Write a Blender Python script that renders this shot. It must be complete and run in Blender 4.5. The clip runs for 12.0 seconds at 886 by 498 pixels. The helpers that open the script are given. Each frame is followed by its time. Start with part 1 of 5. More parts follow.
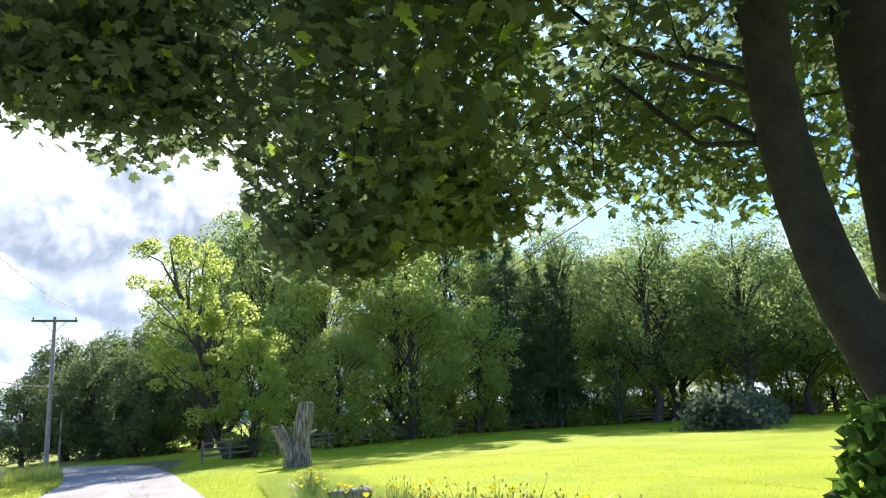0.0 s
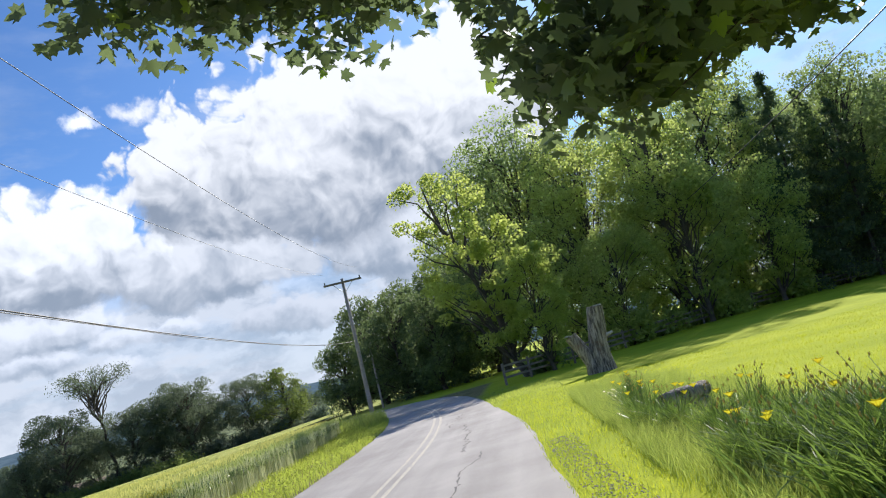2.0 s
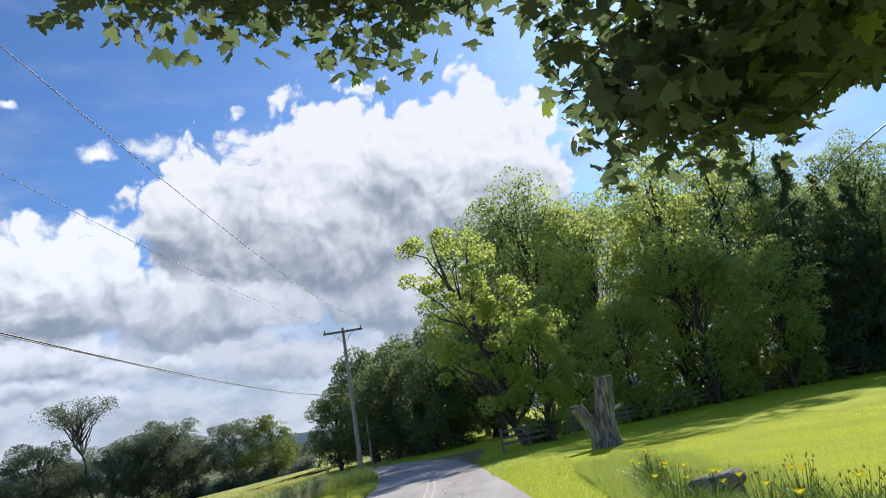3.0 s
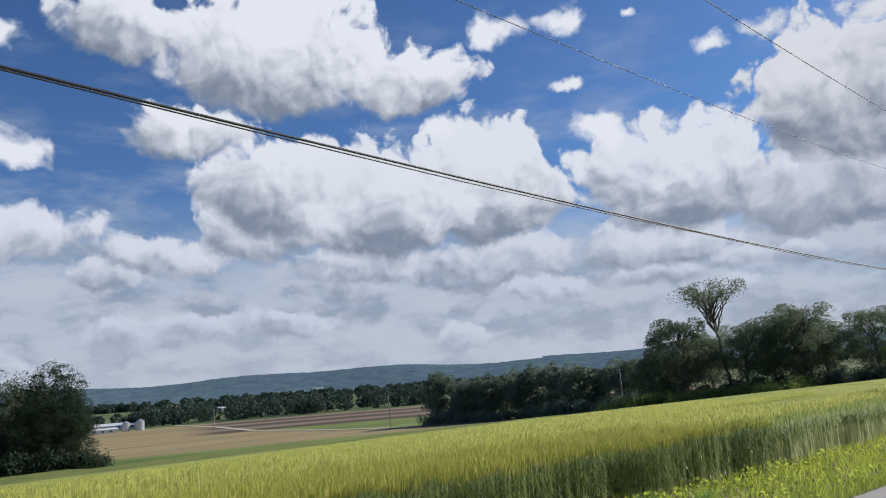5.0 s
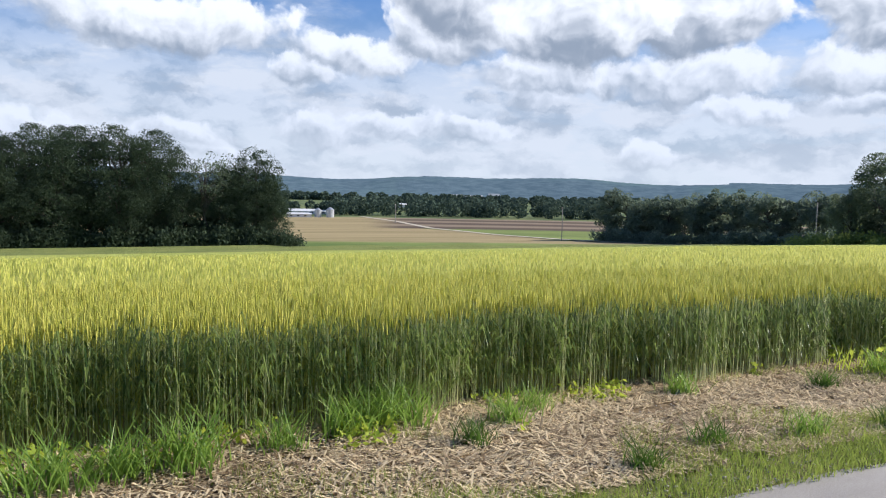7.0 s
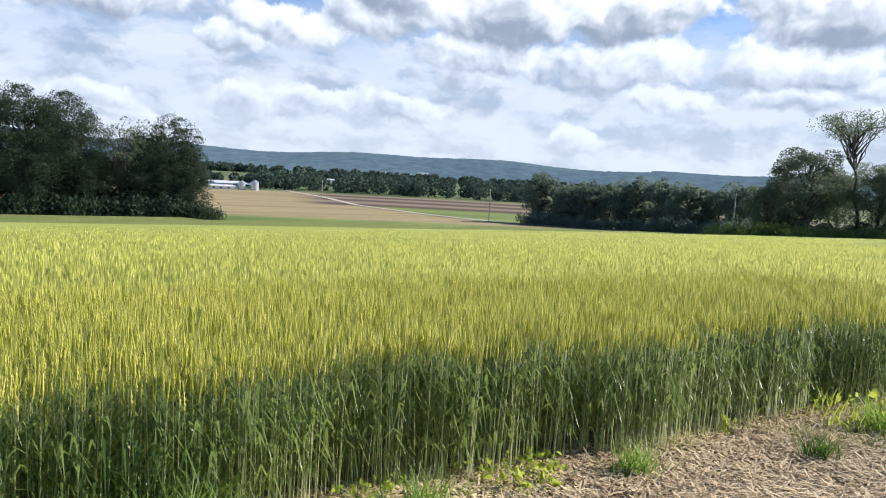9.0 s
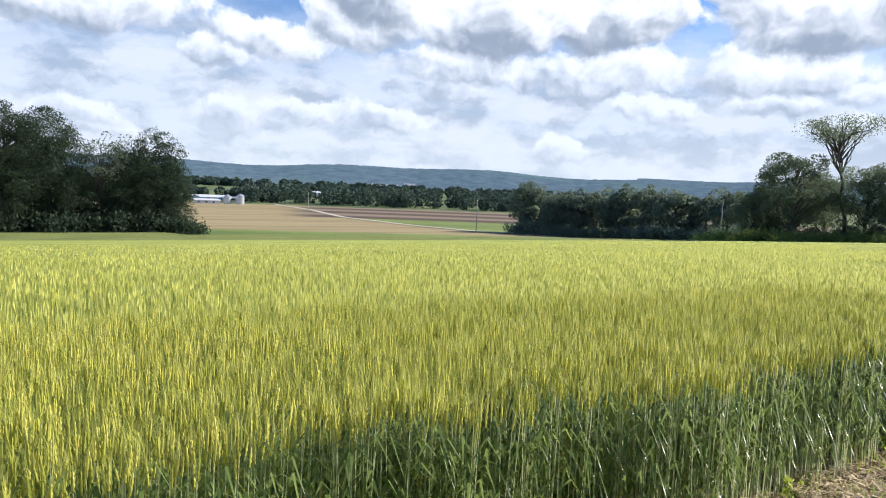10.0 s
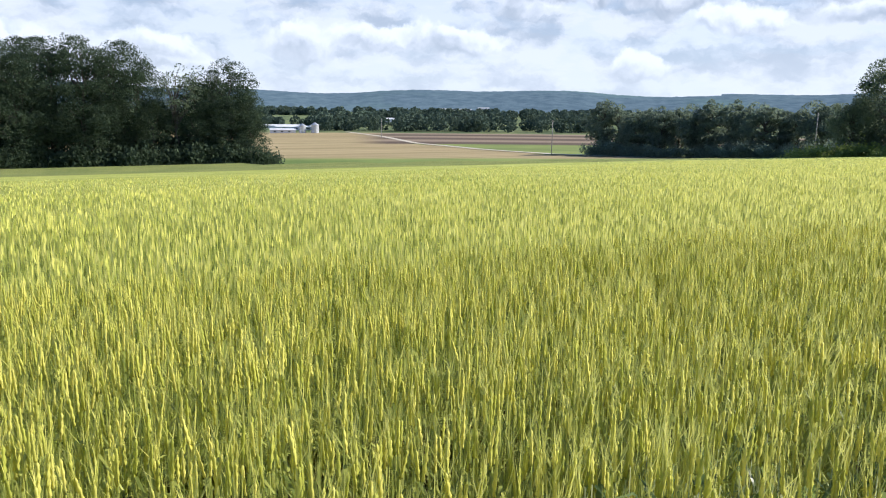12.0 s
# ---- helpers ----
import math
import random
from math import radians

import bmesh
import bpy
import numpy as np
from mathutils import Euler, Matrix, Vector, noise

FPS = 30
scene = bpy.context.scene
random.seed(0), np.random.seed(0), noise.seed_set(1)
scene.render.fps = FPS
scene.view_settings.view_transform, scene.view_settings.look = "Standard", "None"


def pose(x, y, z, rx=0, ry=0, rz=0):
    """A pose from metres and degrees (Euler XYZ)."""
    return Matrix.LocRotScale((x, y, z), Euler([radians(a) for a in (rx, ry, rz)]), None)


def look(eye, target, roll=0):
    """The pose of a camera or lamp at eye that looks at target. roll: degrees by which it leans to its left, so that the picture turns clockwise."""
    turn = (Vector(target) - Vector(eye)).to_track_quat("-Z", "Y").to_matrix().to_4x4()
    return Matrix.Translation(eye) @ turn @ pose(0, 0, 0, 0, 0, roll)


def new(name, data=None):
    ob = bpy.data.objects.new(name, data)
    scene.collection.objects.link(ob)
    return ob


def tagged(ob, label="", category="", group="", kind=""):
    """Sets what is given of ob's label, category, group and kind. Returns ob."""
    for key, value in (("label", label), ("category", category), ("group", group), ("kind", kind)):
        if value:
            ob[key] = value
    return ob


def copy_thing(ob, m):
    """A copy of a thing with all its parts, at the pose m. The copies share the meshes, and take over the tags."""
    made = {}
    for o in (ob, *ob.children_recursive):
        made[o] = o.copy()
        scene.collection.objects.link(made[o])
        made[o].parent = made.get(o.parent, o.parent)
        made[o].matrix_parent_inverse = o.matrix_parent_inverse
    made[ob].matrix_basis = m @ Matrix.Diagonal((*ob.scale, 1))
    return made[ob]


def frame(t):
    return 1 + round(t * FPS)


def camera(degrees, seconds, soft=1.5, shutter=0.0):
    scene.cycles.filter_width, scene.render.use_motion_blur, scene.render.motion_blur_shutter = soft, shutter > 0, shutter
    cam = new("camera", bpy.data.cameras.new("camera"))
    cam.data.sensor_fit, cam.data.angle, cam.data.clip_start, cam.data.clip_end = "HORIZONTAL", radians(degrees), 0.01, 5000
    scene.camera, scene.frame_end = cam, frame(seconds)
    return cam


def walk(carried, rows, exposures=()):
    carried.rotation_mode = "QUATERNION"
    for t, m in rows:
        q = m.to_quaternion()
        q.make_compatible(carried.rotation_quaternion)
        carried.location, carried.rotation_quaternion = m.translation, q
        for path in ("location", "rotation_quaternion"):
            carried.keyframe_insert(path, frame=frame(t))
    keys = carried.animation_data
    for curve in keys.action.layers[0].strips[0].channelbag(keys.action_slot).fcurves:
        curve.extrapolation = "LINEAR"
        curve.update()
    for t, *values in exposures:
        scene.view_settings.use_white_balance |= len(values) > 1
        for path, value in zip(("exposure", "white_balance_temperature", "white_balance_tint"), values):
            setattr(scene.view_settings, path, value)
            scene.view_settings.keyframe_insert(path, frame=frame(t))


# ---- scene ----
cam = camera(60.7, 12.0, 1.1)


def eye(t, x, y, z, tilt, yaw, lean):
    return t, pose(x, y, z, tilt, 0, yaw) @ pose(0, 0, 0, 0, 0, lean)


PATH = [
    eye(0.0, -0.335, 0.066, 1.596, 102.34, -106.56, -2.71),
    eye(0.5, 0.336, 0.071, 1.680, 103.48, -100.54, -7.89),
    eye(1.0, 0.829, 0.115, 1.644, 100.97, -94.85, -14.72),
    eye(1.5, 1.310, 0.057, 1.623, 96.13, -86.02, -14.64),
    eye(2.0, 1.768, 0.195, 1.593, 98.35, -86.74, -14.00),
    eye(2.5, 2.229, 0.377, 1.649, 101.12, -88.93, -12.27),
    eye(2.7, 2.425, 0.454, 1.654, 102.14, -89.30, -10.82),
    eye(4.3, 3.332, 0.578, 1.672, 99.90, -60.94, -3.56),
    eye(4.5, 3.412, 0.617, 1.680, 99.64, -54.99, -3.67),
    eye(5.0, 3.588, 0.746, 1.679, 99.56, -41.15, -4.03),
    eye(5.5, 3.771, 0.971, 1.645, 98.85, -29.95, -1.80),
    eye(6.0, 3.998, 1.283, 1.611, 95.04, -28.05, 4.35),
    eye(6.5, 4.285, 1.696, 1.569, 89.98, -27.59, 4.99),
    eye(7.0, 4.659, 2.218, 1.526, 85.61, -27.44, 1.26),
    eye(7.2, 4.809, 2.406, 1.510, 84.57, -27.84, 0.17),
    eye(8.8, 5.881, 3.716, 1.635, 83.75, -32.94, 3.50),
    eye(9.0, 5.989, 3.923, 1.595, 84.20, -33.02, 3.47),
    eye(9.5, 6.291, 4.440, 1.520, 84.93, -33.10, 3.43),
    eye(10.0, 6.691, 4.950, 1.535, 85.05, -33.91, 2.57),
    eye(10.5, 7.024, 5.372, 1.439, 84.96, -34.92, 1.13),
    eye(11.0, 7.422, 5.803, 1.396, 84.00, -34.96, 0.04),
    eye(11.5, 7.751, 6.243, 1.367, 82.41, -32.72, -0.12),
    eye(12.0, 7.988, 6.560, 1.379, 79.22, -28.31, 0.77),
]
EXPOSURES = [(t, stops, 6500, 12) for t, stops in
             ((0.0, 1.0), (0.6, 0.85), (1.2, 0.5), (2.7, 0.24), (4.3, -0.2), (5.5, -0.22), (6.2, 0.0), (7.0, 0.35), (9.0, 0.5), (12.0, 0.58))]
walk(cam, PATH, EXPOSURES)

# ---------------------------------------------------------------- light
SUN_AZ, SUN_EL = 107.0, 32.0        # degrees clockwise from +y, and above the horizon


def toward(az, el):
    a, e = radians(az), radians(el)
    return Vector((math.sin(a) * math.cos(e), math.cos(a) * math.cos(e), math.sin(e)))


sun_light = bpy.data.lights.new("sun", "SUN")
sun_light.energy, sun_light.angle, sun_light.color = 5.0, radians(0.6), (1.0, 0.95, 0.86)
sun_lamp = new("sun", sun_light)
sun_lamp.matrix_world = look(toward(SUN_AZ, SUN_EL) * 60, (0, 0, 0))


class Nodes:
    """A short way to wire up a node tree."""

    def __init__(self, tree):
        self.tree = tree
        tree.nodes.clear()

    def add(self, kind, out=0, **inputs):
        node = self.tree.nodes.new("ShaderNode" + kind)
        for key, value in inputs.items():
            if key[0] == "_":
                if key == "_op":
                    node.operation = value
                elif key == "_blend":
                    node.data_type, node.blend_type = "RGBA", value
                elif key == "_dim":
                    node.noise_dimensions = value
                elif key == "_feature":
                    node.feature = value
                elif key == "_clamp":
                    node.use_clamp = value
                continue
            key = int(key[1:]) if key[0] == "i" and key[1:].isdigit() else key.replace("__", " ")
            if isinstance(value, bpy.types.NodeSocket):
                self.tree.links.new(value, node.inputs[key])
            else:
                node.inputs[key].default_value = value
        return node.outputs[out]

    def math(self, op, a, b=0.0, c=0.0, clamp=False):
        return self.add("Math", _op=op, _clamp=clamp, i0=a, i1=b, i2=c)

    def vec(self, op, a, b=(0, 0, 0), out=0):
        return self.add("VectorMath", out, _op=op, i0=a, i1=b)

    def step(self, value, lo, hi, to_lo=0.0, to_hi=1.0):
        node = self.tree.nodes.new("ShaderNodeMapRange")
        node.interpolation_type = "SMOOTHSTEP"
        self.tree.links.new(value, node.inputs[0])
        for k, v in zip((1, 2, 3, 4), (lo, hi, to_lo, to_hi)):
            node.inputs[k].default_value = v
        return node.outputs[0]

    def mix(self, f, a, b, blend="MIX"):
        node = self.tree.nodes.new("ShaderNodeMix")
        node.data_type, node.blend_type = "RGBA", blend
        for k, v in ((0, f), (6, a), (7, b)):
            if isinstance(v, bpy.types.NodeSocket):
                self.tree.links.new(v, node.inputs[k])
            else:
                node.inputs[k].default_value = v if k == 0 else (*v, 1.0) if len(v) == 3 else v
        return node.outputs[2]

    def noise(self, at, scale, detail=3.0, rough=0.55, out=0):
        return self.add("TexNoise", out, Vector=at, Scale=scale, Detail=detail, Roughness=rough)


def sky():
    world = bpy.data.worlds.new("sky")
    scene.world = world
    world.use_nodes = True
    n = Nodes(world.node_tree)
    tree = world.node_tree
    blue = tree.nodes.new("ShaderNodeTexSky")
    blue.sky_type, blue.sun_disc = "NISHITA", False
    blue.sun_elevation, blue.sun_rotation = radians(SUN_EL), radians(SUN_AZ)
    blue.altitude, blue.air_density, blue.dust_density, blue.ozone_density = 200, 1.0, 0.6, 2.0
    clear = n.vec("MULTIPLY", blue.outputs[0], (0.05, 0.077, 0.112))
    way = n.add("TexCoord")
    sep = tree.nodes.new("ShaderNodeSeparateXYZ")
    tree.links.new(way, sep.inputs[0])
    height = sep.outputs[2]

    # every cloud: azimuth, elevation, half width, rise above and sink below that place, all in degrees
    heaps = [(7, 11.3, 10, 2.2, 2.2), (21, 9.8, 5.5, 1.9, 1.4), (34, 8.8, 5, 2.0, 1.6), (46, 8.0, 6, 2.2, 1.6), (57, 8.2, 6, 2.4, 1.6),
             (70, 10.5, 8, 4.0, 3.0), (84, 10.0, 8, 4.0, 3.0), (27, 11.5, 5, 3.0, 2.2), (59, 12.6, 7.6, 5.0, 3.6), (53.5, 17.3, 2.2, 1.6, 1.4),
             (29, 14.2, 6, 4.2, 3.2), (22, 18.4, 4.2, 2.2, 2.2), (45, 13.6, 7, 5.4, 4.2), (37, 13.2, 7, 4.6, 4.6)]
    high_heaps = [(71, 16.5, 6.5, 6.0, 5.0), (80, 16.5, 9, 8.5, 6.5), (90, 17, 8, 8.0, 6.0), (18, 25.5, 5, 3.0, 2.4), (29, 23.2, 9, 5.5, 4.0), (39, 22.0, 5.6, 3.2, 2.6)]
    wisps = [(46.7, 25.4, 2.4), (52, 24.9, 2.0), (62.4, 21.7, 1.6), (66.5, 22.4, 1.8), (51.4, 21, 1.1), (4.4, 18.2, 1.5), (9.2, 24.2, 2.4),
             (10, 16.7, 2.5), (4.8, 13.7, 1.5), (-1, 22, 2.6), (42, 18.6, 1.6), (57, 24.6, 1.0)]
    chance = random.Random(5)
    clouds = sorted([(az + chance.uniform(-3, 3), chance.uniform(2.6, 8.6), chance.uniform(2.2, 4.6), chance.uniform(1.1, 2.1), chance.uniform(0.7, 1.2))
                     for az in range(-10, 98, 4)], key=lambda c: c[1]) + heaps + high_heaps
    clouds += [(az, el, wide, wide * 0.62, wide * 0.5) for az, el, wide in wisps]

    degree = 180 / math.pi
    azimuth = n.math("MULTIPLY", n.math("ARCTAN2", sep.outputs[0], sep.outputs[1]), degree)
    elevation = n.math("MULTIPLY", n.math("ARCSINE", height), degree)
    join = tree.nodes.new("ShaderNodeCombineXYZ")
    tree.links.new(azimuth, join.inputs[0])
    tree.links.new(elevation, join.inputs[1])
    flat = join.outputs[0]
    half = (0.5, 0.5, 0.5)
    swirl = n.vec("MULTIPLY", n.vec("SUBTRACT", n.add("TexNoise", 1, Vector=flat, Scale=0.2, Detail=2.0), half), (4.0, 3.0, 0))
    curl = n.vec("MULTIPLY", n.vec("SUBTRACT", n.add("TexNoise", 1, Vector=flat, Scale=0.9, Detail=5.0, Roughness=0.6), half), (1.7, 1.5, 0))
    bent = n.vec("ADD", n.vec("ADD", flat, swirl), curl)
    soft_bent = n.vec("ADD", flat, n.vec("ADD", swirl, n.vec("MULTIPLY", curl, (0.35, 0.35, 0))))

    def billows(at, scale):
        cells = tree.nodes.new("ShaderNodeTexVoronoi")
        cells.feature, cells.normalize, cells.voronoi_dimensions = "SMOOTH_F1", True, "2D"
        tree.links.new(at, cells.inputs["Vector"])
        for key, value in (("Scale", scale), ("Detail", 3.0), ("Roughness", 0.5), ("Smoothness", 0.6)):
            cells.inputs[key].default_value = value
        return cells.outputs[0]

    lumps = billows(soft_bent, 0.42)
    toward_light = billows(n.vec("ADD", soft_bent, (0.45, 0.55, 0)), 0.42)
    relief = n.math("MULTIPLY", n.math("SUBTRACT", toward_light, lumps), 1.5)
    mottle = n.math("MULTIPLY", n.math("SUBTRACT", n.noise(soft_bent, 0.26, 3.0, 0.5), 0.5), 1.6)
    relief = n.math("ADD", relief, mottle)
    swell = n.math("MULTIPLY", n.math("SUBTRACT", 0.36, lumps), 1.5)

    # thin rows of distant cloud, closing up towards the horizon
    rows = n.noise(n.vec("MULTIPLY", n.vec("ADD", flat, n.vec("MULTIPLY", curl, (0.8, 0.8, 0))), (0.2, 0.46, 1.0)), 1.0, 5.0, 0.55)
    haze = n.noise(n.vec("MULTIPLY", flat, (0.1, 0.3, 1.0)), 1.0, 5.0, 0.6)
    closing = n.math("ADD", n.step(elevation, 6.0, 15.0, 0.9, 0.0), n.math("MULTIPLY", n.step(haze, 0.45, 0.7), n.step(elevation, 10, 28, 0.5, 0.12)), clamp=True)
    final = n.mix(closing, clear, n.mix(n.step(rows, 0.42, 0.66), (0.55, 0.62, 0.73), (0.32, 0.4, 0.52)))

    for az, el, wide, rise, sink in clouds:
        tall, mid = (rise + sink) / 2, el + (rise - sink) / 2
        d = n.vec("MULTIPLY", n.vec("SUBTRACT", bent, (az, mid, 0)), (1 / wide, 1 / tall, 0))
        low = max(0.0, min(1.0, (16 - el) / 10))
        white = (0.84 - 0.22 * low, 0.89 - 0.2 * low, 0.97 - 0.16 * low)
        white = tuple(c * (1.04 if az < 64 else 0.92) for c in white)
        reach = n.vec("LENGTH", d, out=1)
        if rise > 1.7 or low > 0.5:
            facing = n.vec("DOT_PRODUCT", d, (0.25, 1.0, 0), out=1)
            billow = n.math("MULTIPLY", swell, n.step(facing, -0.7, 0.2, 0.15, 1.0))      # lumpy tops, smooth bases
            cover = n.step(n.math("SUBTRACT", billow, reach), -1.0, -1.0 + min(0.5, 0.12 + 0.45 / tall))
            grey = (0.23 + 0.05 * low, 0.285 + 0.07 * low, 0.375 + 0.09 * low)
            white = n.mix(n.step(n.math("ADD", facing, relief), -1.1, 0.5, 1.0, 0.0), white, grey)
        else:
            cover = n.step(n.math("ADD", n.math("SUBTRACT", swell, reach), mottle), -1.05, -0.3)
        final = n.mix(cover, final, white)
    final = n.mix(n.step(elevation, 0.0, 7.0, 0.45, 0.0), final, (0.6, 0.67, 0.76))
    back = n.add("Background", Color=final, Strength=1.0)
    out = tree.nodes.new("ShaderNodeOutputWorld")
    tree.links.new(back, out.inputs[0])


sky()


# ---------------------------------------------------------------- materials
def material(name):
    m = bpy.data.materials.new(name)
    m.use_nodes = True
    return m, Nodes(m.node_tree)


def finish(n, shader):
    out = n.tree.nodes.new("ShaderNodeOutputMaterial")
    n.tree.links.new(shader, out.inputs[0])


def place(n):
    return n.add("TexCoord", 3)


def bumped(n, height, strength, distance):
    return n.add("Bump", Strength=strength, Distance=distance, Height=height)


def surface(name, dark, light, scale=4.0, rough=0.8, bump=0.3, depth=0.01, metal=0.0, island=0.0):
    """A plain material: two colours mixed at two scales, with fine relief."""
    m, n = material(name)
    at = place(n)
    grain = n.noise(at, scale * 7, 6.0, 0.65)
    patch = n.noise(at, scale, 3.0)
    f = n.math("ADD", n.math("MULTIPLY", grain, 0.55), n.math("MULTIPLY", patch, 0.6), clamp=True)
    colour = n.mix(n.step(f, 0.3, 0.8), dark, light)
    if island:
        info = n.tree.nodes.new("ShaderNodeObjectInfo")
        colour = n.mix(n.math("MULTIPLY", info.outputs["Random"], island), colour, dark)
    finish(n, n.add("BsdfPrincipled", Base__Color=colour, Roughness=rough, Metallic=metal, Normal=bumped(n, grain, bump, depth)))
    return m


def leafy(name, dark, light, glow=0.45, rough=0.55, gloss=0.25, tree_vary=0.25, shine=2.2):
    """Thin leaves: each one its own tone, with light coming through them."""
    m, n = material(name)
    geo = n.tree.nodes.new("ShaderNodeNewGeometry")
    info = n.tree.nodes.new("ShaderNodeObjectInfo")
    at = n.add("TexCoord", 3)
    tone = n.math("ADD", n.math("MULTIPLY", geo.outputs["Random Per Island"], 0.6), n.math("MULTIPLY", n.noise(at, 0.45, 2.0), 0.55))
    colour = n.mix(n.step(tone, 0.2, 0.95), dark, light)
    colour = n.mix(n.math("MULTIPLY", info.outputs["Random"], tree_vary), colour, tuple(c * 0.5 for c in dark))
    front = n.add("BsdfPrincipled", Base__Color=colour, Roughness=rough, Specular__IOR__Level=gloss)
    through_leaf = n.add("BsdfTranslucent", Color=n.mix(0.5, colour, tuple(min(1, c * shine) for c in light)))
    finish(n, n.add("MixShader", i0=glow, i1=front, i2=through_leaf))
    return m


M = {}
M["maple_leaf"] = leafy("maple_leaf", (0.055, 0.085, 0.045), (0.14, 0.19, 0.08), 0.46, gloss=0.4, shine=2.0)
M["maple_young"] = leafy("maple_young", (0.16, 0.24, 0.04), (0.28, 0.4, 0.06), 0.5)
M["oak_leaf"] = leafy("oak_leaf", (0.07, 0.115, 0.045), (0.24, 0.31, 0.11), 0.56, gloss=0.4, shine=2.6)
M["bend_leaf"] = leafy("bend_leaf", (0.06, 0.095, 0.045), (0.19, 0.25, 0.1), 0.44, gloss=0.2)
M["locust_leaf"] = leafy("locust_leaf", (0.2, 0.29, 0.05), (0.42, 0.52, 0.13), 0.62)
M["walnut_leaf"] = leafy("walnut_leaf", (0.14, 0.23, 0.045), (0.46, 0.57, 0.16), 0.6, gloss=0.5, shine=2.0)
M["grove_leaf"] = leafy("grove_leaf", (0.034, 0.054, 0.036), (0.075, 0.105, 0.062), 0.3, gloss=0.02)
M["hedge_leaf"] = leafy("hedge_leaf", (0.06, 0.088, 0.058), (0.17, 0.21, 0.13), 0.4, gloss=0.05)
# distance haze is put into the next two leaf colours, paler and bluer
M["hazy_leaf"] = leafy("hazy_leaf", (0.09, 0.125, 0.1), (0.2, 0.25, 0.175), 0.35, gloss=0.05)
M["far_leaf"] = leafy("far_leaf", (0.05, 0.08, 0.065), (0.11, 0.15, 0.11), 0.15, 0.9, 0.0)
M["spruce_needle"] = leafy("spruce_needle", (0.05, 0.085, 0.045), (0.14, 0.2, 0.09), 0.42, gloss=0.4)
M["shrub_leaf"] = leafy("shrub_leaf", (0.09, 0.13, 0.03), (0.24, 0.3, 0.08), 0.35)
M["vine_leaf"] = leafy("vine_leaf", (0.03, 0.07, 0.015), (0.1, 0.19, 0.03), 0.4)
M["bark"] = surface("bark", (0.035, 0.03, 0.024), (0.12, 0.105, 0.085), 3.0, 0.9, 0.9, 0.03)
M["maple_bark"] = surface("maple_bark", (0.018, 0.016, 0.013), (0.06, 0.053, 0.043), 5.0, 0.9, 1.0, 0.03)


def old_wood():
    """Grey barkless wood with upright grain, cracks and rusty stains."""
    m, n = material("dead_wood")
    at = place(n)
    grid = n.tree.nodes.new("ShaderNodeMapping")
    n.tree.links.new(at, grid.inputs[0])
    grid.inputs["Scale"].default_value = (9.0, 9.0, 0.8)
    grain = n.noise(grid.outputs[0], 1.6, 7.0, 0.7)
    stain = n.noise(at, 1.7, 4.0, 0.6)
    c = n.mix(n.step(grain, 0.36, 0.66), (0.07, 0.058, 0.045), (0.46, 0.41, 0.34))
    c = n.mix(n.step(stain, 0.52, 0.72, 0.0, 0.65), c, (0.2, 0.12, 0.07))
    finish(n, n.add("BsdfPrincipled", Base__Color=c, Roughness=0.9, Normal=bumped(n, grain, 1.0, 0.06)))
    return m


M["dead_wood"] = old_wood()
M["cut_wood"] = surface("cut_wood", (0.3, 0.27, 0.22), (0.55, 0.51, 0.44), 6.0, 0.85, 0.4, 0.01)
M["pole_wood"] = surface("pole_wood", (0.24, 0.21, 0.19), (0.46, 0.42, 0.38), 1.2, 0.85, 0.5, 0.01)
M["fence_wood"] = surface("fence_wood", (0.1, 0.085, 0.07), (0.25, 0.22, 0.18), 3.0, 0.9, 0.5, 0.01)
M["wire"] = surface("wire", (0.02, 0.02, 0.022), (0.05, 0.05, 0.055), 8.0, 0.5, 0.1, 0.001)
M["metal"] = surface("metal", (0.4, 0.42, 0.44), (0.62, 0.64, 0.66), 0.8, 0.45, 0.2, 0.01, 0.6)
M["glass_insulator"] = surface("glass_insulator", (0.03, 0.035, 0.04), (0.07, 0.075, 0.08), 20, 0.3, 0.1, 0.001)
M["white_paint"] = surface("white_paint", (0.55, 0.56, 0.57), (0.75, 0.75, 0.75), 0.3, 0.6, 0.1, 0.01)
M["roof"] = surface("roof", (0.25, 0.27, 0.29), (0.42, 0.44, 0.46), 0.4, 0.6, 0.2, 0.02)
M["dark_opening"] = surface("dark_opening", (0.03, 0.035, 0.04), (0.06, 0.065, 0.07), 1.0, 0.3, 0.0, 0.01)
M["yellow_petal"] = leafy("yellow_petal", (0.8, 0.6, 0.02), (0.92, 0.76, 0.04), 0.35, 0.5, 0.2, 0.0)
M["seed_head"] = leafy("seed_head", (0.34, 0.25, 0.07), (0.55, 0.45, 0.16), 0.25, 0.7, 0.1, 0.0)
M["lily_blade"] = leafy("lily_blade", (0.04, 0.09, 0.015), (0.18, 0.27, 0.05), 0.4, 0.35, 0.5, 0.15)
M["tall_grass"] = leafy("tall_grass", (0.09, 0.17, 0.025), (0.38, 0.44, 0.1), 0.45, 0.6, 0.2, 0.1)
M["lawn_blade"] = leafy("lawn_blade", (0.25, 0.34, 0.02), (0.52, 0.58, 0.03), 0.45, 0.6, 0.2, 0.0)
M["verge_blade"] = leafy("verge_blade", (0.11, 0.18, 0.03), (0.33, 0.39, 0.09), 0.4, 0.6, 0.2, 0.1)
M["verge_lush"] = leafy("verge_lush", (0.17, 0.28, 0.03), (0.42, 0.52, 0.08), 0.45, 0.6, 0.2, 0.1)
